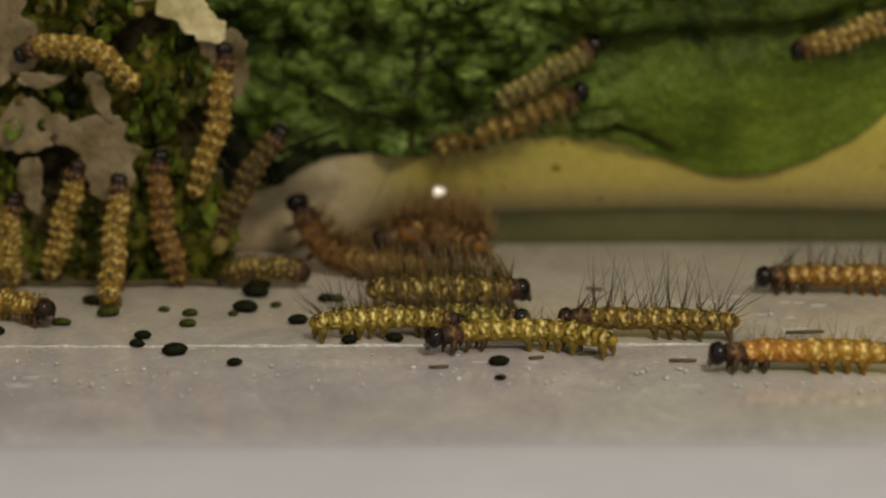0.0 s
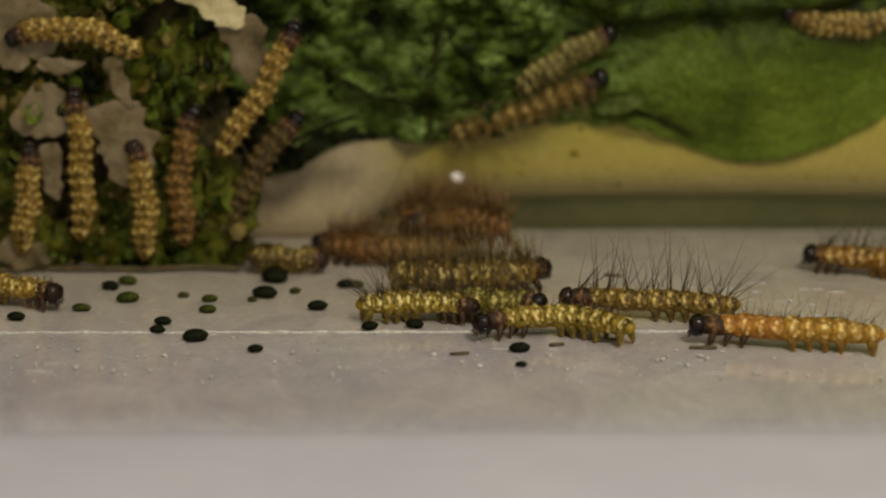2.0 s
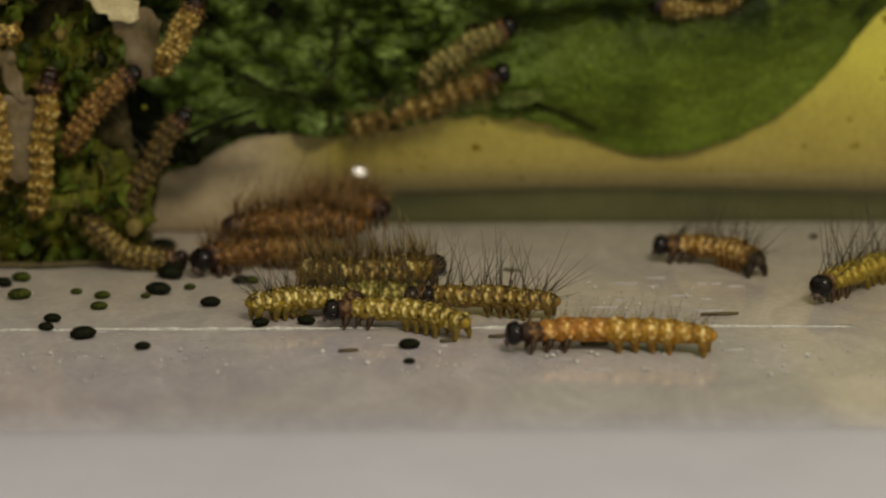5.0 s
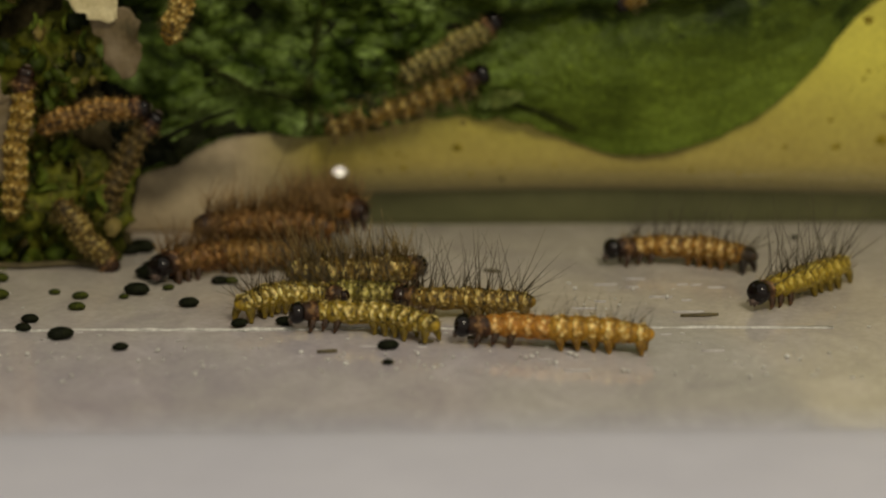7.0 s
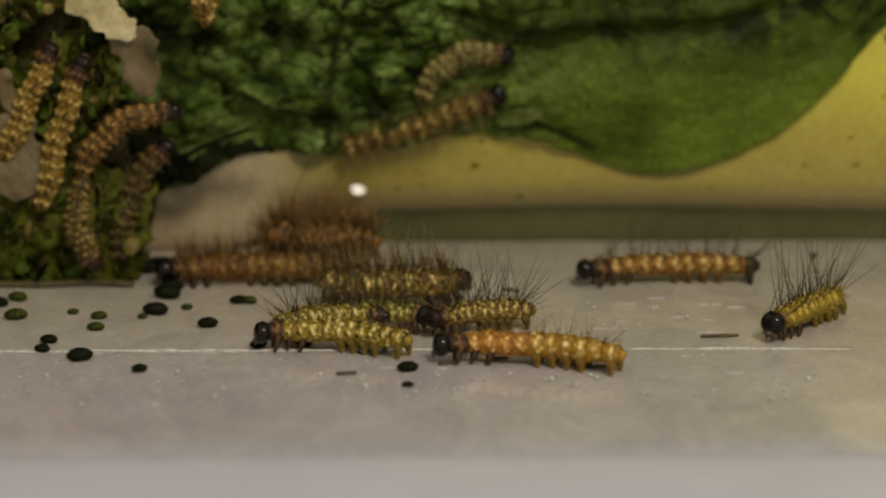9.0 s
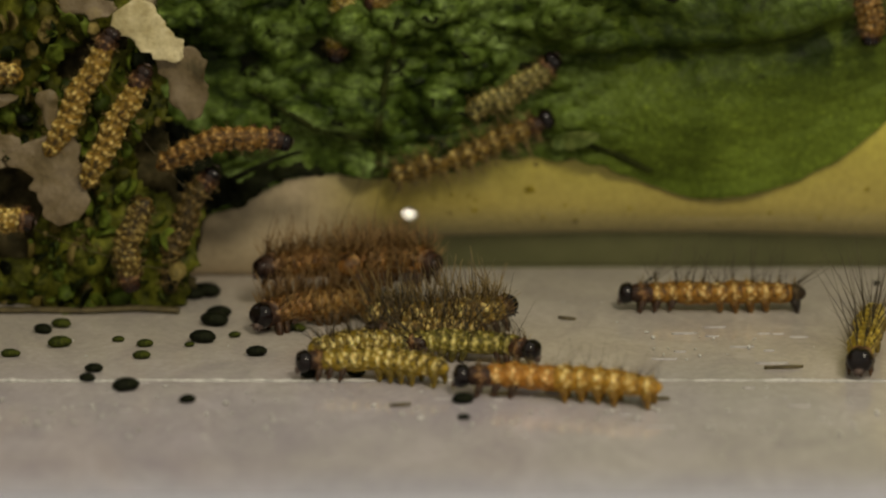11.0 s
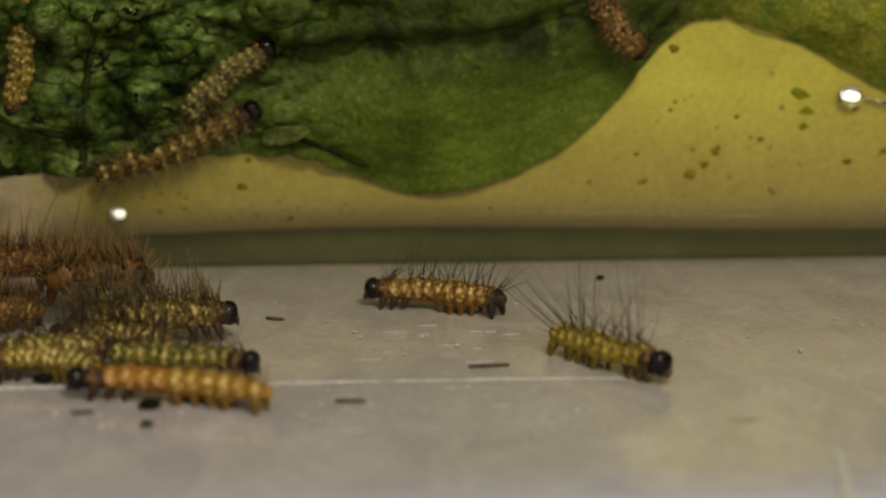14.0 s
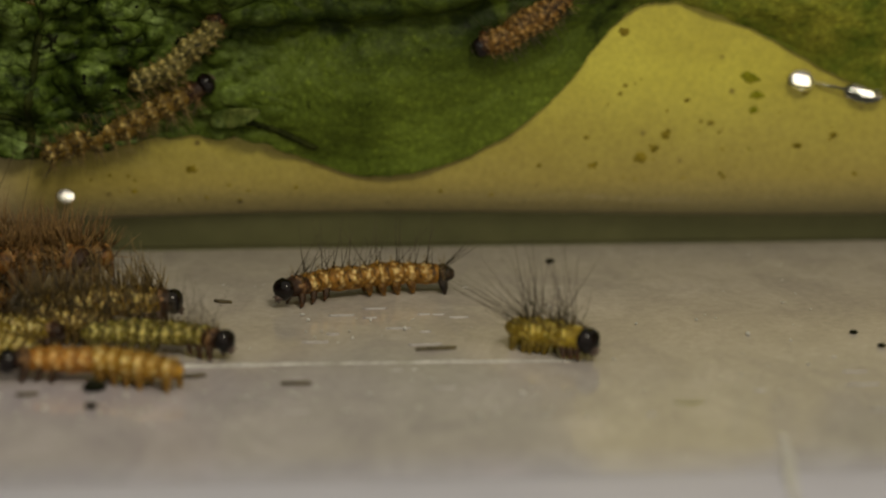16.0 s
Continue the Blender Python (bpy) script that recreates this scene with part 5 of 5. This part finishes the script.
def motions():
    rows_of = {
        "A": [(0, 17.9, 1.1, 178, 9.5, -0.5), (1.5, 15.9, 1.8, 180, 9.4, -0.7), (2, 16.1, 3.3, 168, 9.5, -0.1), (2.5, 15.6, 1.6, 170, 9.6, -0.5), (3.5, 15.0, 1.5, 179, 11.0, -0.9), (6.5, 10.8, 1.8, 171, 9.3, -0.6), (7, 10.9, 2.7, 169, 9.7, -0.3), (8, 10.0, 2.1, 168, 10.6, -0.8), (8.5, 9.0, 2.2, 173, 8.9, -0.5), (9, 8.7, 3.0, 168, 9.4, -0.9), (12, 5.7, 3.0, 169, 9.9, -0.4), (13, 4.2, 3.0, 174, 8.6, -1.7), (13.5, 4.0, 3.8, 161, 9.1, -0.5), (14, 3.6, 3.2, 163, 9.7, -0.6), (15.5, 2.7, 4.0, 158, 8.4, -0.3), (16, 2.5, 3.4, 166, 8.5, -0.9)],
        "B": [(0, 3.9, 3.9, 177, 9.5, -1.8), (1, 3.3, 4.2, 178, 10.1, -1.2), (1.5, 3.7, 4.8, 169, 9.6, -0.6), (2, 4.5, 3.8, 174, 7.9, -2.0), (3, 3.8, 4.1, 168, 9.3, -1.2), (3.5, 3.7, 4.2, 173, 8.9, -1.1), (4, 2.9, 4.3, 168, 8.1, -1.3), (6.5, 1.7, 5.7, 158, 7.4, -1.0), (7, 1.5, 4.6, 161, 7.7, -1.2), (8, 0.6, 5.5, 176, 8.9, -0.2), (8.5, -0.4, 5.4, 169, 8.3, -1.0), (11.5, -2.1, 5.8, 172, 7.2, -1.0), (12, -2.5, 6.8, 180, 7.0, -1.0), (13.5, -2.5, 6.3, 161, 5.6, -0.6), (14, -2.6, 7.0, 164, 5.6, -0.9), (16, -2.7, 7.3, 156, 5.6, 0.0)],
        "C": [(0, -2.7, 7.3, 1, 8.0, 1.0), (1, -2.8, 7.8, 0, 6.0, 0.6), (1.5, -2.5, 8.1, -13, 6.3, 0.6), (2, -2.2, 7.8, -6, 6.2, 0.8), (3, -2.4, 7.3, -6, 6.2, 0.8), (3.5, -2.4, 8.3, -5, 6.4, 0.8), (4, -2.4, 8.2, -6, 6.2, 0.2), (6.5, -2.3, 7.6, 21, 5.8, 1.8), (7, -2.0, 8.3, 16, 5.8, 1.5), (7.5, -1.6, 7.8, 14, 6.2, 1.5), (8, -1.6, 7.7, 14, 6.5, 1.5), (9, -1.0, 8.4, 15, 6.0, 0.9), (11.5, -1.9, 9.1, 5, 5.7, 0.8), (16, -1.7, 9.7, -14, 5.4, 0.4)],
        "D": [(0, 10.6, 7.7, 174, 9.2, -0.1), (1, 10.0, 8.1, 176, 9.3, -0.9), (1.5, 9.8, 8.2, 169, 9.4, -0.3), (2, 9.7, 8.8, 169, 9.3, 0.0), (3, 8.3, 8.8, 174, 9.3, 0.2), (3.5, 7.9, 8.9, 167, 7.9, -0.5), (4, 6.7, 8.3, 171, 7.9, -0.6), (6.5, 6.4, 8.4, 168, 7.5, 0.0), (7, 6.6, 8.4, 170, 7.1, -0.0), (7.5, 6.9, 8.3, 166, 6.5, -0.2), (8, 7.7, 8.1, 161, 5.6, -0.2), (8.5, 7.1, 8.3, 175, 5.6, -0.2), (9, 6.6, 9.3, 201, 5.6, -0.6), (11.5, 0.3, 11.9, 180, 5.6, -0.5), (16, 0.3, 10.8, 171, 5.6, -0.3)],
        "E": [(0, 1.4, 8.2, -6, 5.9, 0.3), (9, 1.4, 9.6, -9, 5.1, 0.4), (11.5, 3.6, 8.5, -13, 7.3, 0.9), (12.5, 4.3, 7.6, -9, 7.3, 0.5), (13, 4.5, 7.7, -19, 7.7, 1.0), (13.5, 4.2, 8.4, -14, 7.5, 0.5), (14, 4.2, 7.7, -15, 7.2, 0.2), (14.5, 4.3, 7.5, -17, 7.7, 0.5), (15, 4.8, 7.9, -18, 7.4, 0.4), (15.5, 5.4, 7.6, -19, 7.2, 0.9), (16, 5.5, 8.0, -15, 7.2, 0.8)],
        "F": [(0, 0.4, 12.5, -1, 8.4, -0.0), (1, 0.7, 12.2, -8, 8.9, 0.6), (2, 0.5, 13.8, 8, 8.4, -1.3), (3.5, 0.8, 12.8, -4, 9.5, -0.3), (4, 0.7, 13.5, 7, 8.8, -1.3), (7, 1.1, 13.5, 9, 7.0, -1.3), (7.5, 1.2, 14.2, 19, 7.5, -1.8), (8, 1.5, 13.6, 4, 7.4, -0.9), (9, 2.2, 14.9, 4, 7.7, -0.9), (11.5, 1.7, 14.3, 17, 7.8, -1.1), (12, 1.9, 13.3, 0, 7.3, 0.0), (13, 2.4, 14.2, 2, 7.4, 0.9), (13.5, 2.0, 14.1, 6, 7.4, -0.0), (14.5, 3.5, 13.6, 6, 7.8, 0.4), (15, 3.3, 13.7, 1, 7.9, 1.3), (16, 2.8, 12.0, 14, 7.5, 1.0)],
        "G": [(0, -5.0, 21.8, 150, 8.5, 0.7, 3.3), (1, -3.9, 20.6, 169, 7.4, 0.8, 1.8), (1.5, -3.6, 19.6, 169, 7.5, 0.7), (2, -4.4, 21.1, 170, 7.9, 0.8), (3, -3.7, 18.9, 193, 8.6, -0.4), (4, -5.0, 18.5, 201, 8.5, -1.1), (6.5, -5.2, 16.2, 194, 7.3, -1.7), (7, -6.0, 16.5, 201, 8.2, -1.5), (7.5, -6.0, 17.0, 197, 8.1, -2.0), (8, -6.6, 18.7, 193, 8.8, -0.4), (9, -6.4, 19.2, 184, 9.4, -0.4), (11.5, -4.8, 15.8, 212, 6.3, -1.1), (12, -5.7, 16.2, 206, 6.6, -1.3), (12.5, -5.8, 15.3, 210, 6.7, -1.2), (13, -6.1, 16.2, 220, 6.9, -1.0), (13.5, -6.1, 15.5, 214, 5.5, -1.1), (16, -5.0, 15.6, 201, 5.2, -1.1)],
        "H": [(0, -0.9, 19.3, 166, 6.2, -2.0), (1.5, -0.2, 20.2, 172, 5.2, -1.8), (3.5, -2.5, 19.2, 191, 7.3, -0.7), (7, -4.3, 18.9, 179, 7.4, -0.7), (9, -2.0, 20.0, 179, 5.7, -0.7), (11.5, -5.0, 20.2, 193, 8.3, -1.0), (12.5, -5.2, 19.1, 183, 8.6, -1.6), (13, -4.8, 21.6, 154, 9.6, 0.9), (13.5, -4.8, 21.6, 157, 9.0, -0.1), (14.5, -3.3, 19.4, 158, 9.2, -0.9), (16, -2.3, 19.8, 163, 10.1, -1.1)],
        "I": [(0, 22.1, 16.4, 175, 9.3, -0.6), (1, 21.1, 17.9, 188, 9.5, -1.3), (2, 22.7, 17.6, 158, 7.1, -0.2), (2.5, 22.2, 18.6, 160, 6.0, 0.4), (3, 21.2, 17.7, 141, 6.0, -0.9), (7.5, 18.9, 18.0, 177, 8.9, -1.5), (8.5, 18.3, 19.5, 194, 10.1, -1.2), (9, 17.3, 19.0, 185, 10.2, -0.7), (12, 16.4, 19.8, 180, 9.5, 0.1), (12.5, 17.3, 18.1, 184, 7.2, -1.5), (13, 17.0, 19.9, 164, 7.7, 0.9), (13.5, 16.4, 19.4, 155, 8.7, -0.1), (14.5, 17.3, 18.6, 166, 6.2, -0.6), (15, 15.9, 19.7, 170, 9.1, -0.2), (15.5, 16.0, 20.3, 165, 9.6, -0.3), (16, 15.9, 17.8, 198, 9.7, -1.1)],
        "J": [(0, 33.3, 15.4, -140, 7.7, -0.1), (4, 29.2, 13.5, -131, 8.7, -0.5), (6.5, 24.9, 13.0, -134, 8.2, 0.3), (7.5, 24.5, 11.7, -132, 9.2, 0.1), (8, 23.8, 11.0, -133, 7.7, 0.1), (9, 23.6, 10.3, -127, 7.6, 0.0), (11.5, 23.4, 11.1, -95, 10.5, -0.0), (12, 23.4, 8.0, -80, 8.2, 0.3), (12.5, 23.6, 8.2, -60, 5.3, 0.2), (13, 23.9, 8.3, -59, 5.8, 0.1), (13.5, 24.7, 7.5, -43, 6.6, 0.5), (14, 24.8, 8.0, -51, 7.3, -0.2), (14.5, 25.0, 7.0, -44, 6.6, 0.4), (15, 25.5, 8.1, -31, 6.2, -0.6), (15.5, 25.9, 6.8, -34, 7.5, 0.4), (16, 24.4, 7.4, -38, 4.3, 0.2)],
        "L1": [(0, -18.0, 3.2, 88, 6.6, 0.2, 5.0), (1, -17.8, 3.6, 82, 6.8, 0.0, 3.6), (1.5, -17.8, 3.6, 81, 6.6, -0.0, 2.0), (2, -18.1, 4.3, 94, 6.5, -0.4), (3, -17.7, 4.8, 88, 6.9, -0.1), (3.5, -17.7, 5.8, 89, 8.7, -0.1), (4, -17.5, 6.4, 85, 7.7, -0.0), (6.5, -17.2, 7.8, 82, 9.2, 0.2), (7, -17.4, 7.2, 82, 8.5, 0.2), (7.5, -17.7, 7.4, 86, 7.9, 0.2), (8, -17.4, 6.9, 83, 7.5, 0.3), (8.5, -17.0, 7.4, 78, 8.4, 0.3), (9, -16.0, 8.8, 73, 8.9, 0.2), (11.5, -15.2, 10.9, 51, 7.0, 0.1), (12, -13.3, 11.7, 37, 8.4, 0.9), (13, -13.3, 12.1, 42, 7.9, 0.3), (16, -16.3, 12.9, 47, 7.8, 0.2)],
        "L2": [(0, -21.1, 3.9, 74, 6.9, 0.1), (1, -21.6, 5.2, 88, 7.8, -0.5), (1.5, -21.2, 5.8, 88, 8.0, -0.2), (2, -21.4, 6.3, 91, 8.5, -0.2), (3, -21.2, 6.6, 88, 8.0, -0.7), (3.5, -21.8, 7.5, 93, 8.3, -0.9), (4, -21.3, 7.7, 97, 7.4, -0.9), (7, -19.9, 7.9, 79, 6.4, -0.2), (9, -17.8, 10.5, 65, 6.9, 0.1), (11.5, -17.2, 12.3, 59, 7.7, 0.1), (12, -17.0, 11.8, 57, 6.4, 0.5), (12.5, -16.8, 12.1, 58, 6.0, 0.3), (16, -20.3, 13.2, 56, 6.2, 0.1)],
        "L3": [(0, -15.2, 4.0, 97, 7.7, 0.5), (1, -15.4, 5.2, 95, 8.0, 0.2), (1.5, -15.1, 5.4, 86, 7.2, 0.8), (2, -15.1, 5.6, 85, 7.8, 0.6), (3, -15.0, 7.1, 72, 6.7, 0.5), (3.5, -14.9, 7.4, 69, 8.1, 0.5), (4, -14.4, 9.0, 65, 7.5, 0.4), (6.5, -13.7, 8.6, 16, 5.2, 0.5), (7, -13.3, 8.4, 10, 6.0, 0.5), (7.5, -13.7, 8.9, 13, 6.1, 0.5), (8.5, -13.0, 8.1, 33, 6.4, 1.3), (11.5, -9.6, 9.2, 8, 7.6, 0.6), (12, -10.0, 9.9, 14, 8.8, 0.0), (12.5, -9.9, 9.3, 10, 8.3, 0.3), (13, -9.2, 9.3, -4, 7.1, 0.5), (16, -14.6, 10.3, -0, 6.7, 0.3)],
        "L4": [(0, -13.1, 9.5, 77, 8.9, -0.6), (1, -11.9, 9.7, 66, 8.8, 0.1), (1.5, -12.0, 9.8, 66, 8.3, 0.0), (2, -11.4, 10.5, 59, 8.6, -0.4), (2.5, -10.6, 11.2, 54, 7.4, 0.0), (3, -10.5, 11.4, 60, 6.6, -0.2), (3.5, -10.3, 12.2, 61, 6.5, -0.5), (4, -10.3, 12.5, 55, 5.4, -0.1), (6.5, -8.6, 14.5, 76, 4.1, -0.0), (7, -8.5, 15.0, 73, 4.5, -0.1), (8, -7.9, 15.6, 76, 4.3, -0.0), (9, -7.8, 17.1, 79, 4.5, 0.1), (11.5, -7.7, 19.6, 80, 3.9, -0.0), (16, -6.9, 18.1, 79, 3.8, -0.0)],
        "L5": [(0, -10.8, 5.6, 60, 7.7, 0.3), (1.5, -11.0, 5.4, 59, 8.1, 0.6), (3.5, -11.3, 5.8, 57, 7.3, 0.1), (7, -11.5, 5.5, 64, 6.8, 0.5), (9, -11.9, 4.7, 66, 7.4, 0.7), (12.5, -11.8, 4.5, 69, 7.0, 0.3), (16, -12.9, 5.8, 65, 6.9, 0.2)],
        "L6": [(0, -20.2, 12.3, 165, 6.8, -1.4), (1, -20.3, 12.8, 166, 6.0, -0.9), (1.5, -20.6, 12.8, 174, 6.2, -1.1), (2, -21.4, 12.9, 174, 7.3, -1.0), (3.5, -20.7, 13.1, 180, 6.7, -0.4), (4, -21.0, 13.4, 177, 6.6, -0.3), (7, -22.8, 13.1, 177, 6.7, -0.3), (16, -24.4, 14.0, 177, 6.0, -0.4)],
        "L7": [(0, -24.1, 2.8, 87, 4.9, 0.2), (1, -24.6, 4.3, 82, 5.9, -0.2), (1.5, -24.1, 4.7, 75, 5.7, 0.1), (2, -24.4, 4.4, 83, 5.9, -0.2), (3, -24.2, 3.2, 80, 4.9, 0.0), (4, -25.5, 3.6, 80, 4.9, 0.0), (16, -28.5, 5.1, 78, 4.5, 0.0)],
        "L8": [(0, -23.2, 11.1, -27, 5.4, 0.6), (1, -24.1, 12.2, -18, 5.9, 0.4), (1.5, -24.1, 12.1, -25, 5.8, 0.3), (2, -24.1, 11.7, -24, 5.9, 0.2), (3, -24.8, 10.1, -23, 6.0, -0.3), (4, -25.9, 10.6, -24, 5.8, 0.2), (16, -27.1, 15.2, -16, 4.9, -0.4)],
        "L9": [(0, -9.9, 0.8, -0, 4.6, 0.3), (1, -10.1, 0.8, -0, 5.1, 0.2), (1.5, -9.5, 0.8, -0, 4.1, 0.2), (2, -9.7, 0.9, -2, 4.0, -0.1), (3, -10.9, 1.0, -16, 4.8, -0.3), (3.5, -11.8, 1.7, -24, 5.2, -0.6), (4, -11.9, 1.7, -20, 6.3, -1.0), (6.5, -13.5, 1.8, -39, 4.7, -0.8), (7, -13.8, 1.9, -53, 4.7, -0.2), (7.5, -13.9, 1.9, -57, 3.8, -0.1), (9, -14.6, 3.7, -83, 5.0, -0.8), (12.5, -14.3, 3.9, -102, 4.7, -0.7), (16, -15.7, 5.0, -101, 4.5, -0.7)],
        "M1": [(0, 6.2, 11.1, 30, 6.8, 0.0), (4, 6.2, 11.0, 31, 6.1, 0.4), (8.5, 6.4, 11.5, 29, 6.5, -0.2), (9, 6.2, 10.6, 24, 5.7, 1.4), (11.5, 5.7, 11.6, 35, 5.7, -0.5), (12.5, 6.2, 11.3, 40, 5.9, -0.2), (13, 6.0, 11.3, 38, 6.6, -0.0), (14, 6.2, 11.4, 38, 5.9, 0.3), (14.5, 6.0, 11.5, 37, 6.6, -0.5), (15, 6.0, 11.7, 39, 5.8, -0.7), (15.5, 6.2, 12.0, 37, 6.1, -1.2), (16, 6.3, 12.3, 40, 6.6, -0.6)],
        "M2": [(0, 4.0, 8.4, 22, 9.6, -0.3), (9, 3.7, 8.2, 20, 10.0, -0.3), (12.5, 3.3, 8.0, 22, 9.5, -0.4), (16, 3.4, 8.4, 24, 10.1, -0.4)],
        "M3": [(0, 23.4, 13.5, -161, 6.8, 0.2), (1, 21.8, 13.3, -167, 6.3, 0.0), (1.5, 22.1, 13.7, -180, 6.0, 0.3), (2, 21.6, 13.7, -185, 6.1, 0.6), (3, 21.5, 13.6, -185, 6.2, 0.1), (3.5, 19.7, 14.0, -183, 6.6, 0.1), (4, 19.4, 13.8, -184, 5.6, 0.2), (7, 17.6, 15.3, -136, 4.6, 0.1), (8, 16.2, 16.3, -130, 4.9, -0.2), (9, 15.6, 18.5, -111, 5.1, -0.4), (16, 15.2, 18.8, -112, 4.9, -0.3)],
        "N": [(0, 26.7, 21.1, -88, 5.1, 0.0), (9, 26.2, 17.7, -95, 5.0, 0.0), (11.5, 25.1, 16.0, -80, 4.9, -0.0), (13, 26.5, 14.3, -87, 4.7, 0.2), (13.5, 26.3, 13.9, -66, 5.2, 0.2), (14, 27.4, 14.6, -57, 4.4, -0.6), (14.5, 25.5, 14.5, -89, 6.0, 0.3), (15, 24.4, 13.8, -131, 5.1, 0.5), (15.5, 24.3, 13.2, -133, 4.9, -0.1), (16, 24.7, 13.5, -149, 5.7, 0.2)],
        "O": [(0, -1.6, 20.5, -98, 5.2, 0.0), (9, -2.0, 19.6, -98, 5.1, 0.0), (11.5, -4.8, 14.5, -96, 6.6, 0.2), (12, -5.4, 13.2, -105, 5.2, 0.2), (12.5, -5.5, 12.7, -118, 4.8, 0.1), (13, -5.6, 12.4, -102, 5.9, 0.1), (13.5, -5.8, 12.4, -114, 6.5, 0.2), (14, -5.0, 12.5, -99, 6.2, 0.1), (14.5, -4.9, 12.7, -95, 8.3, -0.4), (15, -4.4, 13.2, -85, 6.1, -0.3), (16, -5.0, 13.2, -86, 5.8, -0.0)],
        "K": [(0, 0.1, 19.6, -1, 4.2, 2.9), (1.5, -0.5, 20.9, -0, 4.5, 2.2), (3.5, -0.5, 20.3, 17, 4.7, 2.1), (7, -0.5, 19.9, 18, 4.3, 2.0), (9, -2.0, 20.3, 14, 5.2, 2.0), (12.5, -0.2, 16.5, -1, 4.8, 1.5), (16, -0.5, 15.8, -3, 4.3, 1.2)],
        "P": [(0, -0.4, 19.9, -135, 3.6, 0.0), (12.5, -0.9, 17.0, -136, 3.5, 0.0), (14, -0.7, 17.6, -136, 3.4, -0.0), (14.5, -1.4, 15.9, -132, 3.2, 0.0), (15, -1.9, 15.5, -151, 3.1, -0.1), (15.5, -1.4, 15.1, -160, 3.0, 0.0), (16, -1.9, 14.5, -158, 3.2, -0.0)],
        "Q": [(0, -31.3, 3.8, -5, 3.8, 0.0), (9, -23.6, 4.2, -5, 3.6, 0.0), (11.5, -21.4, 5.7, -5, 3.5, 0.1), (12, -20.9, 5.9, 9, 3.7, -0.0), (12.5, -21.2, 5.8, 5, 3.6, -0.0), (16, -24.1, 7.2, 4, 3.4, -0.0)],
        "R": [(0, 33.5, 19.6, -140, 5.2, 0.2), (13.5, 33.0, 19.2, -138, 5.2, 0.2), (14.5, 31.9, 17.9, -135, 5.2, 0.2), (15, 30.7, 17.6, -136, 5.2, 0.1), (16, 30.2, 18.3, -140, 5.2, 0.2)],
    }
    for key, rows in rows_of.items():
        plane, depth, (root, pieces) = CREW[key]
        base = [(row[0], spine_pose(plane, depth, (*row[:5], 0.0), 0.5)) for row in rows]
        walk(root, base)
        for k, piece in enumerate(pieces):
            s = (k + 0.5) / len(pieces)
            walk(piece, [(t, m.inverted() @ spine_pose(plane, depth, row, s)) for (t, m), row in zip(base, rows)])


motions()
